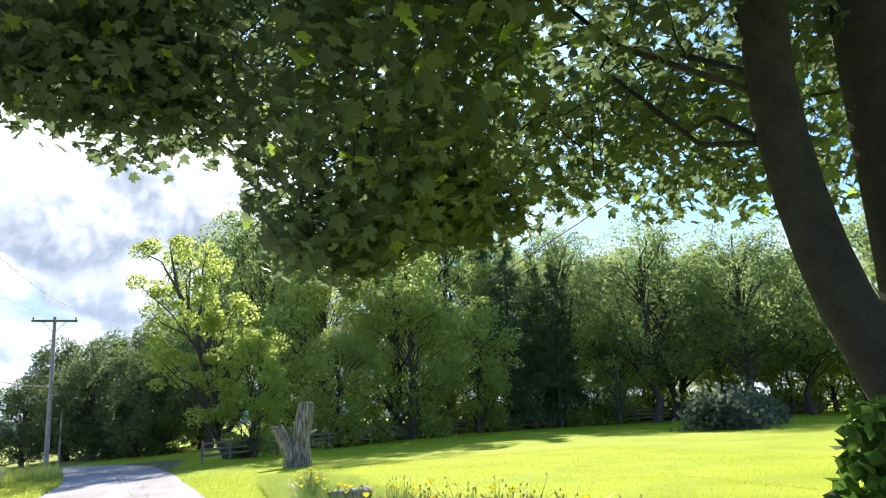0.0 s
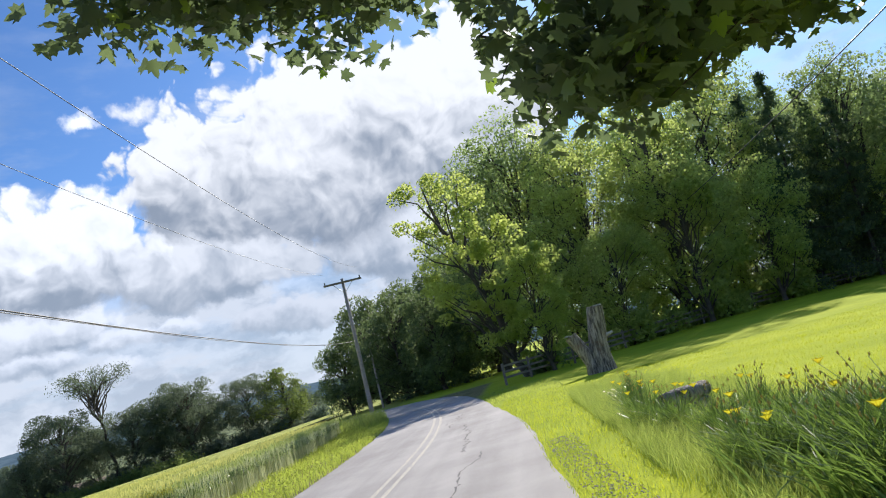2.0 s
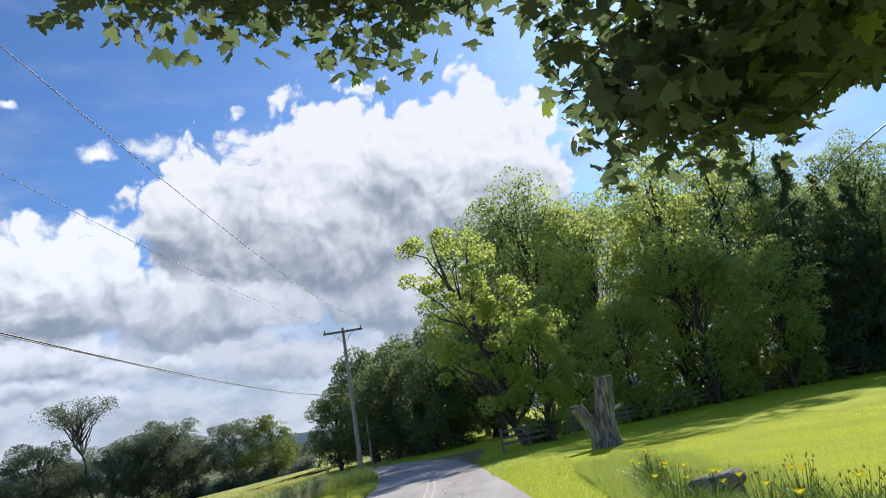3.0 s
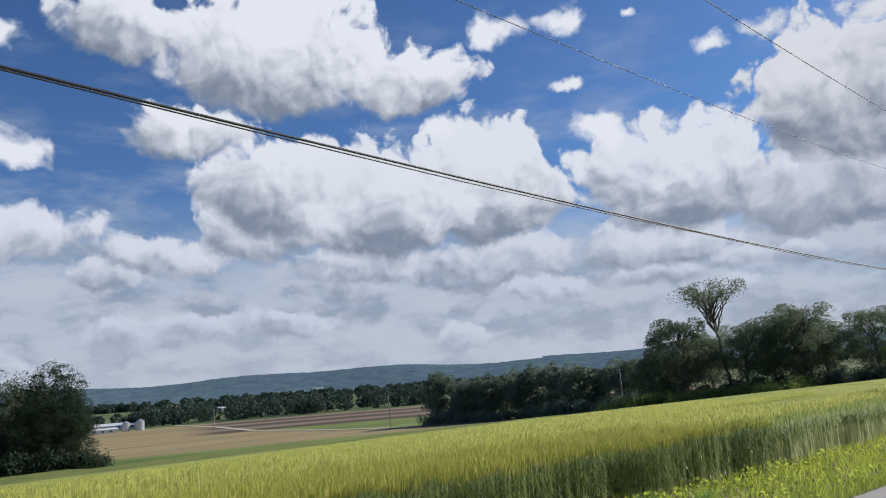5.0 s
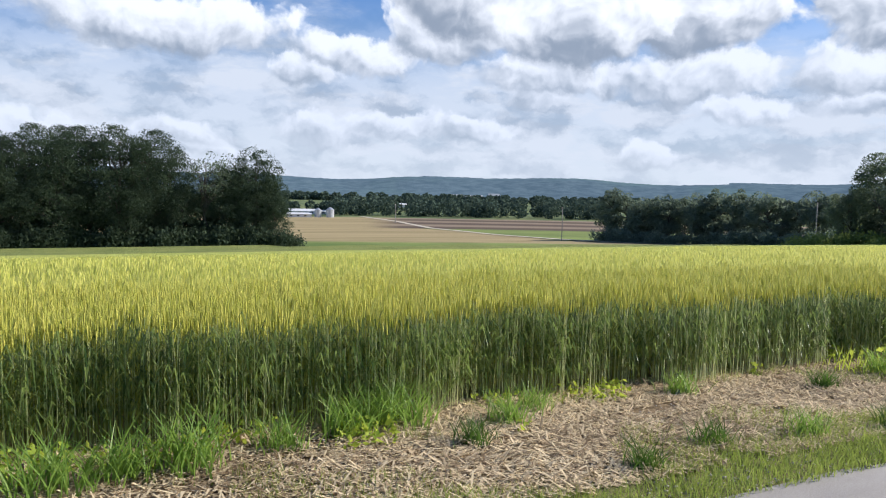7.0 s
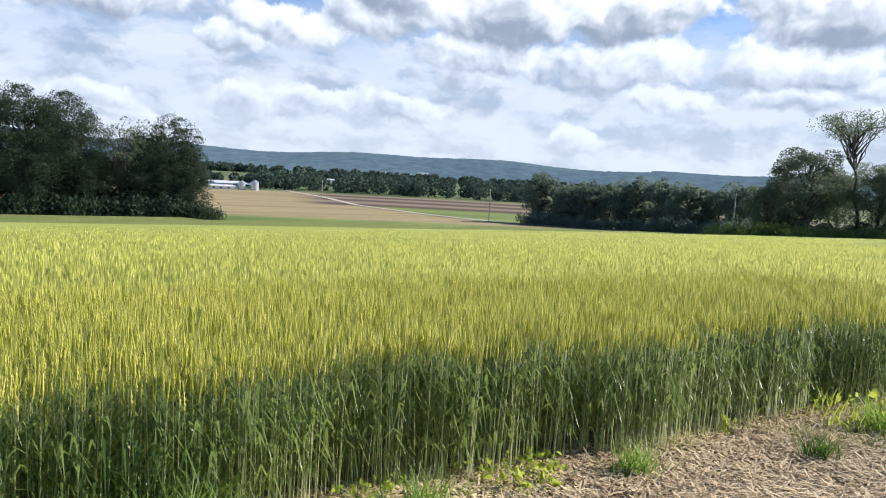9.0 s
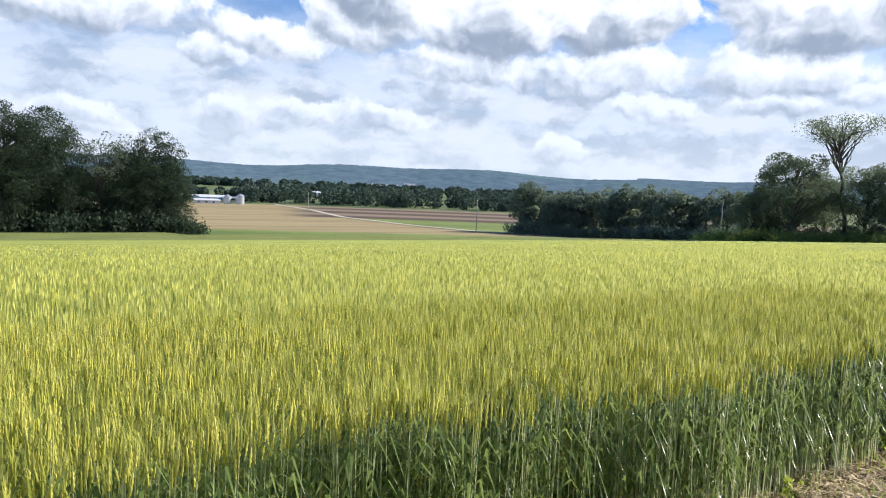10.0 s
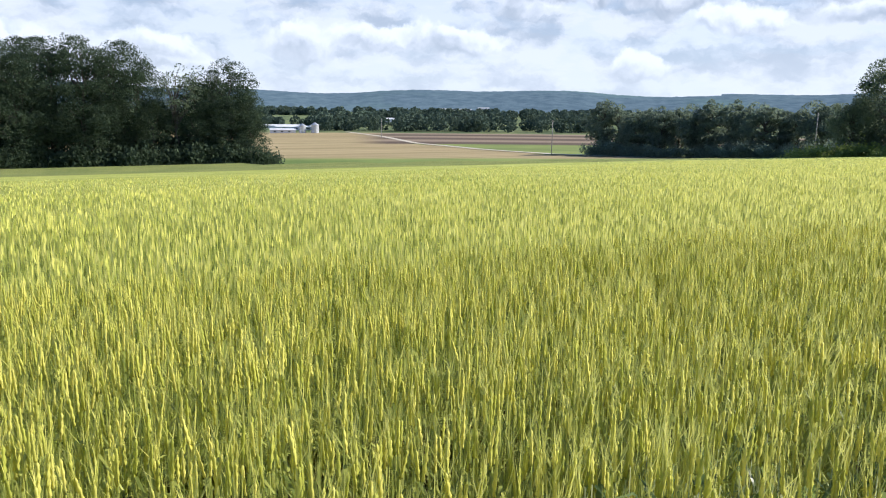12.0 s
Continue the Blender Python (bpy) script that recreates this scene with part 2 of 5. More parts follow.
M["weed_leaf"] = leafy("weed_leaf", (0.1, 0.2, 0.03), (0.26, 0.38, 0.08), 0.4, 0.45, 0.4, 0.1)
M["straw"] = leafy("straw", (0.17, 0.11, 0.06), (0.88, 0.72, 0.47), 0.15, 0.7, 0.2, 0.0)
M["wheat_stem"] = leafy("wheat_stem", (0.2, 0.28, 0.11), (0.58, 0.62, 0.3), 0.35, 0.4, 0.4, 0.0)
M["wheat_green_ear"] = leafy("wheat_green_ear", (0.16, 0.24, 0.07), (0.4, 0.46, 0.15), 0.3, 0.6, 0.1, 0.0)
M["wheat_leaf"] = leafy("wheat_leaf", (0.036, 0.078, 0.024), (0.27, 0.35, 0.1), 0.38, 0.35, 0.4, 0.0)
M["wheat_upper"] = leafy("wheat_upper", (0.16, 0.21, 0.045), (0.5, 0.53, 0.13), 0.4, 0.5, 0.3, 0.0)
M["wheat_ear"] = leafy("wheat_ear", (0.43, 0.46, 0.075), (0.76, 0.71, 0.19), 0.35, 0.6, 0.2, 0.0)


def ground_material():
    m, n = material("ground_soil")
    at = place(n)
    sep = n.tree.nodes.new("ShaderNodeSeparateXYZ")
    n.tree.links.new(at, sep.inputs[0])
    x, y = sep.outputs[0], sep.outputs[1]
    wob = n.math("MULTIPLY", n.math("SUBTRACT", n.noise(at, 0.6, 4.0), 0.5), 1.6)
    fine = n.noise(at, 30.0, 6.0, 0.7)
    mid = n.noise(at, 1.6, 5.0, 0.6)
    wide = n.noise(at, 0.03, 4.0, 0.6)
    lawn = n.mix(n.step(n.math("ADD", n.math("MULTIPLY", fine, 0.5), n.math("MULTIPLY", n.noise(at, 0.35, 4.0), 0.5)), 0.3, 0.7), (0.28, 0.36, 0.015), (0.48, 0.54, 0.03))
    verge = n.mix(n.step(n.math("ADD", n.math("MULTIPLY", mid, 0.5), n.math("MULTIPLY", fine, 0.5)), 0.35, 0.65), (0.1, 0.1, 0.045), (0.34, 0.31, 0.14))
    soil = n.mix(n.step(n.math("ADD", n.math("MULTIPLY", fine, 0.6), n.math("MULTIPLY", mid, 0.45)), 0.3, 0.75), (0.055, 0.038, 0.024), (0.46, 0.34, 0.2))
    crop = n.mix(n.step(n.noise(at, 0.12, 5.0, 0.65), 0.3, 0.7), (0.27, 0.31, 0.06), (0.4, 0.42, 0.1))
    grid = n.tree.nodes.new("ShaderNodeMapping")
    n.tree.links.new(at, grid.inputs[0])
    grid.inputs["Rotation"].default_value = (0, 0, radians(28))
    grid.inputs["Scale"].default_value = (0.012, 0.25, 1)
    rows = n.noise(grid.outputs[0], 1.0, 4.0)
    tan = n.mix(n.step(rows, 0.3, 0.7), (0.25, 0.2, 0.1), (0.42, 0.33, 0.18))
    plough = n.mix(n.step(n.math("SINE", n.math("MULTIPLY", n.math("SQRT", n.math("ADD", n.math("MULTIPLY", x, x), n.math("MULTIPLY", y, y))), 0.11)), -0.6, 0.8), (0.11, 0.08, 0.06), (0.26, 0.2, 0.14))
    meadow = n.mix(n.step(wide, 0.3, 0.7), (0.12, 0.18, 0.05), (0.22, 0.28, 0.08))
    far = n.mix(n.step(wide, 0.35, 0.65), (0.07, 0.11, 0.05), (0.2, 0.23, 0.1))
    # distance across the far fields, along the slope that the lane follows
    bearing = n.math("ARCTAN2", x, y)
    reach = n.math("SQRT", n.math("ADD", n.math("MULTIPLY", x, x), n.math("MULTIPLY", y, y)))
    c = n.mix(n.step(y, 2.0, 2.6), lawn, verge)
    shoulder = n.math("MULTIPLY", n.step(n.math("ADD", y, wob), 5.5, 6.1), n.step(n.math("ADD", x, wob), 13.2, 11.6))
    c = n.mix(shoulder, c, soil)
    c = n.mix(n.step(y, 7.2, 7.5), c, n.mix(0.5, soil, (0.12, 0.1, 0.06)))
    c = n.mix(n.step(reach, 55.0, 60.0, 0.0, 1.0), c, n.mix(n.step(y, 8.0, 14.0), lawn, crop))
    inland = n.math("MULTIPLY", n.step(y, 60.0, 80.0), n.step(bearing, 1.3, 1.2))
    c = n.mix(n.math("MULTIPLY", n.step(reach, 130.0, 140.0), inland), c, meadow)
    past = n.math("ADD", reach, n.math("MULTIPLY", n.math("SUBTRACT", n.noise(at, 0.05, 3.0), 0.5), 14.0))
    c = n.mix(n.math("MULTIPLY", n.step(past, 190.0, 204.0), inland), c, tan)
    # the green strip between the track and the ploughed land
    beyond_track = n.math("ADD", reach, n.math("MULTIPLY", n.math("MINIMUM", n.math("SUBTRACT", bearing, 0.463), 0.18), 523.0))
    green = n.math("MULTIPLY", n.step(bearing, 0.44, 0.47), n.step(beyond_track, 312.0, 318.0))
    c = n.mix(n.math("MULTIPLY", n.math("MULTIPLY", green, inland), 0.9), c, meadow)
    c = n.mix(n.math("MULTIPLY", n.math("MULTIPLY", n.step(bearing, 0.38, 0.44), n.step(reach, 312.0, 320.0)), inland), c, plough)
    c = n.mix(n.math("MULTIPLY", n.step(reach, 480.0, 490.0), inland), c, far)
    finish(n, n.add("BsdfPrincipled", Base__Color=c, Roughness=0.95, Specular__IOR__Level=0.1, Normal=bumped(n, fine, 0.6, 0.03)))
    return m


def asphalt():
    m, n = material("asphalt")
    at = place(n)
    grit = n.noise(at, 90.0, 4.0, 0.7)
    wear = n.noise(at, 0.5, 5.0, 0.6)
    stretch = n.tree.nodes.new("ShaderNodeMapping")
    n.tree.links.new(at, stretch.inputs[0])
    stretch.inputs["Scale"].default_value = (0.08, 1.4, 1.0)
    lanes = n.noise(stretch.outputs[0], 1.0, 3.0)
    f = n.math("ADD", n.math("ADD", n.math("MULTIPLY", grit, 0.35), n.math("MULTIPLY", wear, 0.35)), n.math("MULTIPLY", lanes, 0.35))
    c = n.mix(n.step(f, 0.35, 0.72), (0.26, 0.24, 0.222), (0.46, 0.43, 0.4))
    finish(n, n.add("BsdfPrincipled", Base__Color=c, Roughness=0.85, Normal=bumped(n, grit, 0.5, 0.006)))
    return m


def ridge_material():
    m, n = material("hazed_wooded_ridge")
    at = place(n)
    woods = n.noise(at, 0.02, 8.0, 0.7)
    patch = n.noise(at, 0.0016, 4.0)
    # aerial haze is mixed into these forest colours, turning them pale blue-green
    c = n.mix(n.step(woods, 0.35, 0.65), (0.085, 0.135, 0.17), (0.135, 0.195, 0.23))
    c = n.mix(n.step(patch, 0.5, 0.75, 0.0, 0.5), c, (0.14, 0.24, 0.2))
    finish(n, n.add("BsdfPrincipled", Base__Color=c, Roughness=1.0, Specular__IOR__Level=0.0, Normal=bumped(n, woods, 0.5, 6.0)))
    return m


def worn_line():
    m, n = material("worn_yellow_line")
    at = place(n)
    chip = n.noise(at, 14.0, 6.0, 0.7)
    c = n.mix(n.step(chip, 0.42, 0.6), (0.36, 0.34, 0.31), (0.62, 0.56, 0.42))
    finish(n, n.add("BsdfPrincipled", Base__Color=c, Roughness=0.7))
    return m


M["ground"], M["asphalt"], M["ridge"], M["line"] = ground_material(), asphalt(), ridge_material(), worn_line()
M["tar"] = surface("tar", (0.05, 0.048, 0.046), (0.11, 0.105, 0.1), 6.0, 0.7, 0.3, 0.004)
M["track"] = surface("track", (0.42, 0.36, 0.27), (0.62, 0.56, 0.44), 0.2, 0.95, 0.2, 0.05)
M["rock"] = surface("rock", (0.22, 0.2, 0.18), (0.5, 0.47, 0.43), 12.0, 0.9, 0.4, 0.01)


# ---------------------------------------------------------------- mesh tools
def raw_mesh(name, verts, quads=None, tris=None, mats=(), quad_mat=None, tri_mat=None, smooth=False):
    """A mesh from arrays of corners, quads and triangles."""
    verts = np.asarray(verts, dtype=np.float32).reshape(-1, 3)
    loops, starts, which = [], [], []
    total = 0
    for faces, slot in ((quads, quad_mat), (tris, tri_mat)):
        if faces is None or len(faces) == 0:
            continue
        faces = np.asarray(faces, dtype=np.int32)
        k = faces.shape[1]
        loops.append(faces.ravel())
        starts.append(total + np.arange(len(faces), dtype=np.int32) * k)
        which.append(np.zeros(len(faces), np.int32) if slot is None else np.asarray(slot, np.int32))
        total += faces.size
    me = bpy.data.meshes.new(name)
    me.vertices.add(len(verts))
    me.vertices.foreach_set("co", verts.ravel())
    loops, starts, which = np.concatenate(loops), np.concatenate(starts), np.concatenate(which)
    me.loops.add(len(loops))
    me.loops.foreach_set("vertex_index", loops)
    me.polygons.add(len(starts))
    me.polygons.foreach_set("loop_start", starts)
    for m in mats:
        me.materials.append(m)
    me.polygons.foreach_set("material_index", which)
    if smooth:
        me.polygons.foreach_set("use_smooth", np.ones(len(starts), bool))
    me.update(calc_edges=True)
    me.validate()
    return me


class Soup:
    """Gathers many small pieces into one mesh."""

    def __init__(self):
        self.v, self.q, self.t, self.qm, self.tm, self.n = [], [], [], [], [], 0

    def add(self, verts, quads=None, tris=None, slot=0):
        verts = np.asarray(verts, np.float32).reshape(-1, 3)
        self.v.append(verts)
        if quads is not None and len(quads):
            self.q.append(np.asarray(quads, np.int32) + self.n)
            self.qm.append(np.full(len(quads), slot, np.int32))
        if tris is not None and len(tris):
            self.t.append(np.asarray(tris, np.int32) + self.n)
            self.tm.append(np.full(len(tris), slot, np.int32))
        self.n += len(verts)

    def mesh(self, name, mats, smooth=False):
        cat = lambda a: np.concatenate(a) if a else None
        return raw_mesh(name, np.concatenate(self.v), cat(self.q), cat(self.t), mats, cat(self.qm), cat(self.tm), smooth)


def mesh_part(name, me, parent=None, label=""):
    ob = new(name, me)
    if parent:
        ob.parent = parent
    return tagged(ob, label)


def part(name, bm, mat, parent=None, label="", smooth=False):
    me = bpy.data.meshes.new(name)
    bm.to_mesh(me)
    bm.free()
    me.materials.append(mat)
    if smooth:
        for p in me.polygons:
            p.use_smooth = True
    return mesh_part(name, me, parent, label)


def thing(name, at, label, category, group="", turn=0.0, kind=""):
    ob = new(name)
    ob.empty_display_size = 0.2
    ob.matrix_basis = pose(*at, 0, 0, turn)
    return tagged(ob, label, category, group, kind)


def tube(soup, path, radii, sides=6, slot=0, cap=True):
    """A tapered tube along a path."""
    path = [Vector(p) for p in path]
    rings = []
    for i, p in enumerate(path):
        d = (path[min(i + 1, len(path) - 1)] - path[max(i - 1, 0)]).normalized()
        side = d.cross(Vector((0.31, 0.93, 0.2))).normalized()
        other = d.cross(side)
        for k in range(sides):
            a = 2 * math.pi * k / sides
            rings.append(p + (side * math.cos(a) + other * math.sin(a)) * radii[i])
    quads = [(i * sides + k, i * sides + (k + 1) % sides, (i + 1) * sides + (k + 1) % sides, (i + 1) * sides + k)
             for i in range(len(path) - 1) for k in range(sides)]
    tris = []
    if cap:
        top = (len(path) - 1) * sides
        tris = [(top, top + k, top + k + 1) for k in range(1, sides - 1)]
    soup.add([tuple(v) for v in rings], quads, tris, slot)


def box(bm, lo, hi, bevel=0.0, m=Matrix()):
    made = bmesh.ops.create_cube(bm, size=1.0, matrix=m @ Matrix.Translation([(a + b) / 2 for a, b in zip(lo, hi)]) @ Matrix.Diagonal([b - a for a, b in zip(lo, hi)] + [1]))
    if bevel:
        edges = list({e for v in made["verts"] for e in v.link_edges})
        bmesh.ops.bevel(bm, geom=edges, offset=bevel, segments=1, affect="EDGES")


def unit(a):
    return a / np.maximum(np.linalg.norm(a, axis=-1, keepdims=True), 1e-9)


def spread_leaves(soup, at, size, rng, slot=0, droop=0.3, narrow=0.55, facing=None):
    """Small folded leaves, one at every place given."""
    k = len(at)
    d = unit(rng.normal(size=(k, 3)) + np.array([0, 0, -droop]))
    n = unit(rng.normal(size=(k, 3)) + (0 if facing is None else facing))
    s = unit(np.cross(d, n))
    n = np.cross(s, d)
    size = (np.asarray(size) * rng.uniform(0.65, 1.3, k))[:, None]
    base, tip = at - d * size * 0.5, at + d * size * 0.5
    l = at - s * size * narrow * 0.5 + n * size * 0.1
    r = at + s * size * narrow * 0.5 + n * size * 0.1
    verts = np.stack([base, r, tip, l], 1).reshape(-1, 3)
    i = np.arange(k)[:, None] * 4
    soup.add(verts, None, np.concatenate([i + np.array([[0, 1, 2]]), i + np.array([[0, 2, 3]])]), slot)


def blades(soup, at, height, width, lean, rng, slot=0, segs=2, bend=1.0):
    """Grass blades: ribbons that start at the places given and bend over."""
    k = len(at)
    a = rng.uniform(0, 2 * math.pi, k)
    out = np.stack([np.cos(a), np.sin(a), np.zeros(k)], 1)
    side = np.stack([-np.sin(a), np.cos(a), np.zeros(k)], 1)
    turn = rng.uniform(0, math.pi, k)[:, None]
    side = side * np.cos(turn) + out * np.sin(turn)
    h, w, le = (np.broadcast_to(np.asarray(v, float), (k,))[:, None] for v in (height, width, lean))
    rows = []
    for j in range(segs + 1):
        f = j / segs
        mid = at + np.array([0, 0, 1.0]) * h * (f - 0.25 * bend * le * f * f) + out * h * le * f ** 1.8
        ww = w * (1 - f) ** 0.6 * 0.5
        rows += [mid - side * ww, mid + side * ww] if j < segs else [mid]
    per = 2 * segs + 1
    verts = np.stack(rows, 1).reshape(-1, 3)
    i = np.arange(k)[:, None] * per
    quads = [i + np.array([[2 * j, 2 * j + 1, 2 * j + 3, 2 * j + 2]]) for j in range(segs - 1)]
    tri = i + np.array([[2 * segs - 2, 2 * segs - 1, 2 * segs]])
    soup.add(verts, np.concatenate(quads) if quads else None, tri, slot)


# ---------------------------------------------------------------- the lie of the land
PROFILE = ((0, 0), (5, -0.15), (7.4, -0.23), (15, -0.62), (30, -1.9), (45, -3.2), (60, -4.45), (80, -6.1), (100, -7.7), (130, -9.6), (160, -11.2), (230, -13.2),
           (300, -14.4), (400, -15.6), (550, -17.5), (800, -19.0), (1200, -21.0), (2500, -25.0), (9000, -30.0))
PR, PZ = np.array([p[0] for p in PROFILE], float), np.array([p[1] for p in PROFILE], float)


def smooth(a, lo, hi):
    t = np.clip((a - lo) / (hi - lo), 0, 1)
    return t * t * (3 - 2 * t)


def land(x, y):
    """Height of the ground."""
    x, y = np.asarray(x, float), np.asarray(y, float)
    yy = np.maximum(y, 0)
    reach = np.sqrt(yy * yy + (0.25 * smooth(yy, 5, 60) * x) ** 2)
    z = np.interp(reach, PR, PZ)
    z = z - 0.010 * np.clip(x - 8, 0, 60) * smooth(y, -22, 0) * (1 - smooth(yy, 10, 60))
    z = z + 0.002 * np.clip(-y, 0, 60) * smooth(-y, 0, 10)
    return z


def road_mid(x):
    x = np.asarray(x, float)
    a = np.clip(x - 16, 0, 36)
    b = np.clip(x - 52, 0, None)
    return 2.52 + 0.0038 * a * a + 0.274 * b + 0.012 * b * b


def road_right(x):
    """Offset of the lawn-side edge of the asphalt from the middle line."""
    return np.interp(x, (7, 12, 16, 24, 28, 36, 48), (-2.78, -2.45, -2.34, -1.98, -1.78, -1.88, -2.3))


def road_left(x):
    return np.interp(x, (14, 26, 34, 42, 50), (2.6, 2.6, 2.45, 2.4, 2.45))


def build_ground():
    def axis(steps):
        out = [0.0]
        for far, d in steps:
            while out[-1] < far:
                out.append(out[-1] + d)
        return np.array(out)
    pos = axis([(30, 0.5), (120, 3), (300, 10), (1000, 50), (4600, 300)])
    neg = -axis([(20, 1.0), (120, 5), (600, 40), (4600, 400)])[1:][::-1]
    g = np.concatenate([neg, pos])
    gx, gy = np.meshgrid(g, g, indexing="ij")
    k = len(g)
    z = land(gx, gy)
    near = (np.abs(gx) < 30) & (np.abs(gy) < 30)
    rng = np.random.default_rng(3)
    off_road = np.abs(gy - road_mid(gx)) > 2.9
    z = z + np.where(near & off_road, rng.normal(size=z.shape) * 0.012, 0) - np.where(off_road, 0, 0.05)
    i = (np.arange(k - 1)[:, None] * k + np.arange(k - 1)[None]).ravel()
    me = raw_mesh("ground", np.stack([gx, gy, z], -1), np.stack([i, i + k, i + k + 1, i + 1], 1), None, [M["ground"]], smooth=True)
    tagged(new("ground", me), "rolling ground with mown lawn, bare verge and far fields", "ground", kind="structure")


def strip(name, xs, lo, hi, lift, mat, label, category, wobble=0.0, cols=2, thick=0.0):
    """A strip that lies along the road, between two offsets from its middle line."""
    xs = np.asarray(xs, float)
    dx = xs[1] - xs[0]
    slope = (road_mid(xs + 0.05) - road_mid(xs - 0.05)) / 0.1
    nx, ny = -slope / np.hypot(1, slope), 1 / np.hypot(1, slope)
    rng = np.random.default_rng(len(xs) + len(name))
    rows = []
    for c in range(cols):
        f = c / (cols - 1)
        a, c2 = (e(xs) if callable(e) else e for e in (lo, hi))
        o = a + (c2 - a) * f
        if wobble and c in (0, cols - 1):
            o = o + np.convolve(rng.normal(size=len(xs)), np.ones(3) / 3, "same") * wobble
        px, py = xs + nx * o, road_mid(xs) + ny * o
        rows.append(np.stack([px, py, land(px, py) + lift], 1))
    v = np.stack(rows, 1)
    n = len(xs)
    i = (np.arange(n - 1)[:, None] * cols + np.arange(cols - 1)[None]).ravel()
    me = raw_mesh(name, v, np.stack([i, i + cols, i + cols + 1, i + 1], 1), None, [mat], smooth=True)
    return tagged(new(name, me), label, category, kind="structure")


def build_road():
    strip("road", np.arange(-60, 95, 0.5), road_right, road_left, 0.0, M["asphalt"], "sun-bleached grey asphalt road with cracks", "road", 0.04, 9)
    for o in (0.13, 0.36):
        strip("road_line", np.arange(-60, 90, 0.5), o - 0.042, o + 0.042, 0.005, M["line"], "worn pale yellow centre line on asphalt", "road line", 0.006)
    # tar seams and cracks
    rng = np.random.default_rng(11)
    for x0, y0, length, wander, width in ((11.5, 1.35, 4.5, 0.16, 0.035), (16.5, 1.5, 7.0, 0.2, 0.04), (10.2, 4.3, 1.2, 0.25, 0.03), (24, 2.2, 6.0, 0.3, 0.04), (8.2, 1.0, 2.0, 0.3, 0.02)):
        soup = Soup()
        k = int(length / 0.12)
        px = x0 + np.linspace(0, length, k)
        py = y0 + np.cumsum(rng.normal(size=k)) * wander * 0.22 + road_mid(px) - 2.52
        w = width * rng.uniform(0.3, 1.2, k)
        v = np.concatenate([np.stack([px, py - w / 2, land(px, py) + 0.004], 1), np.stack([px, py + w / 2, land(px, py) + 0.004], 1)])
        i = np.arange(k - 1)
        soup.add(v, np.stack([i, i + 1, i + k + 1, i + k], 1))
        tagged(new("road_crack", soup.mesh("road_crack", [M["tar"]])), "dark jagged crack in the asphalt", "crack", "cracks in the road", "structure")


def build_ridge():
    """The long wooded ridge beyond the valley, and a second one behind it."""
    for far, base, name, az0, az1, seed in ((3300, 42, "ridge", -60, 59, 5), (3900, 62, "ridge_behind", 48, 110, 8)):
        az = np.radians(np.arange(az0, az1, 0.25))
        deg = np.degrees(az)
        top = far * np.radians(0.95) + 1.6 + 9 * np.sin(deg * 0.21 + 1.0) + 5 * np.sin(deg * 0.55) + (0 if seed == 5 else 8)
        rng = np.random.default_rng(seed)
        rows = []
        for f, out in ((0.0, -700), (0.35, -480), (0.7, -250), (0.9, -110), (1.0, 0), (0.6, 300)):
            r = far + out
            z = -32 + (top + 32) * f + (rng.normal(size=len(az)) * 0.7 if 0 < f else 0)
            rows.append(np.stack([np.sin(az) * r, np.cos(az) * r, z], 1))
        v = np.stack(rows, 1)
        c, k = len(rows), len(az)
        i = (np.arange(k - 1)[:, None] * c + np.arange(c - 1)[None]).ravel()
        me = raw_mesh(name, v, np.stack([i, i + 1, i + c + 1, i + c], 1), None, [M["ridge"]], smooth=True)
        tagged(new(name, me), "long wooded ridge with distance haze in its blue-green colour", "ridge", kind="structure")


build_ground()
build_road()
build_ridge()


# ---------------------------------------------------------------- trees
def branch_path(rng, a, b, sag=0.0, steps=5, wander=0.06):
    a, b = np.asarray(a, float), np.asarray(b, float)
    span = np.linalg.norm(b - a)
    pts = []
    for j in range(steps + 1):
        f = j / steps
        p = a + (b - a) * f
        p = p + np.array([0, 0, sag * span * math.sin(math.pi * f)])
        if 0 < j < steps:
            p = p + rng.normal(size=3) * span * wander
        pts.append(p)
    return pts


def puffs(crown, centres, size, leaves, leaf, rng, slot=0, stray=0.14):
    """Leaves laid over the outside of many small rounded masses, with some loose ones between."""
    per = max(1, leaves // len(centres))
    where = np.repeat(centres, per, axis=0)
    radius = np.repeat(size * rng.uniform(0.55, 1.3, len(centres)), per)[:, None]
    d = unit(rng.normal(size=where.shape) + np.array([0, 0, 0.35]))
    shell = rng.uniform(0.72, 1.06, (len(where), 1))
    loose = rng.uniform(size=(len(where), 1)) < stray
    shell = np.where(loose, rng.uniform(0.9, 1.35, shell.shape), shell)
    at = where + d * radius * shell * np.array([1, 1, 0.72])
    spread_leaves(crown, at, np.full(len(at), leaf), rng, slot, 0.3, 0.72, d * 1.3)


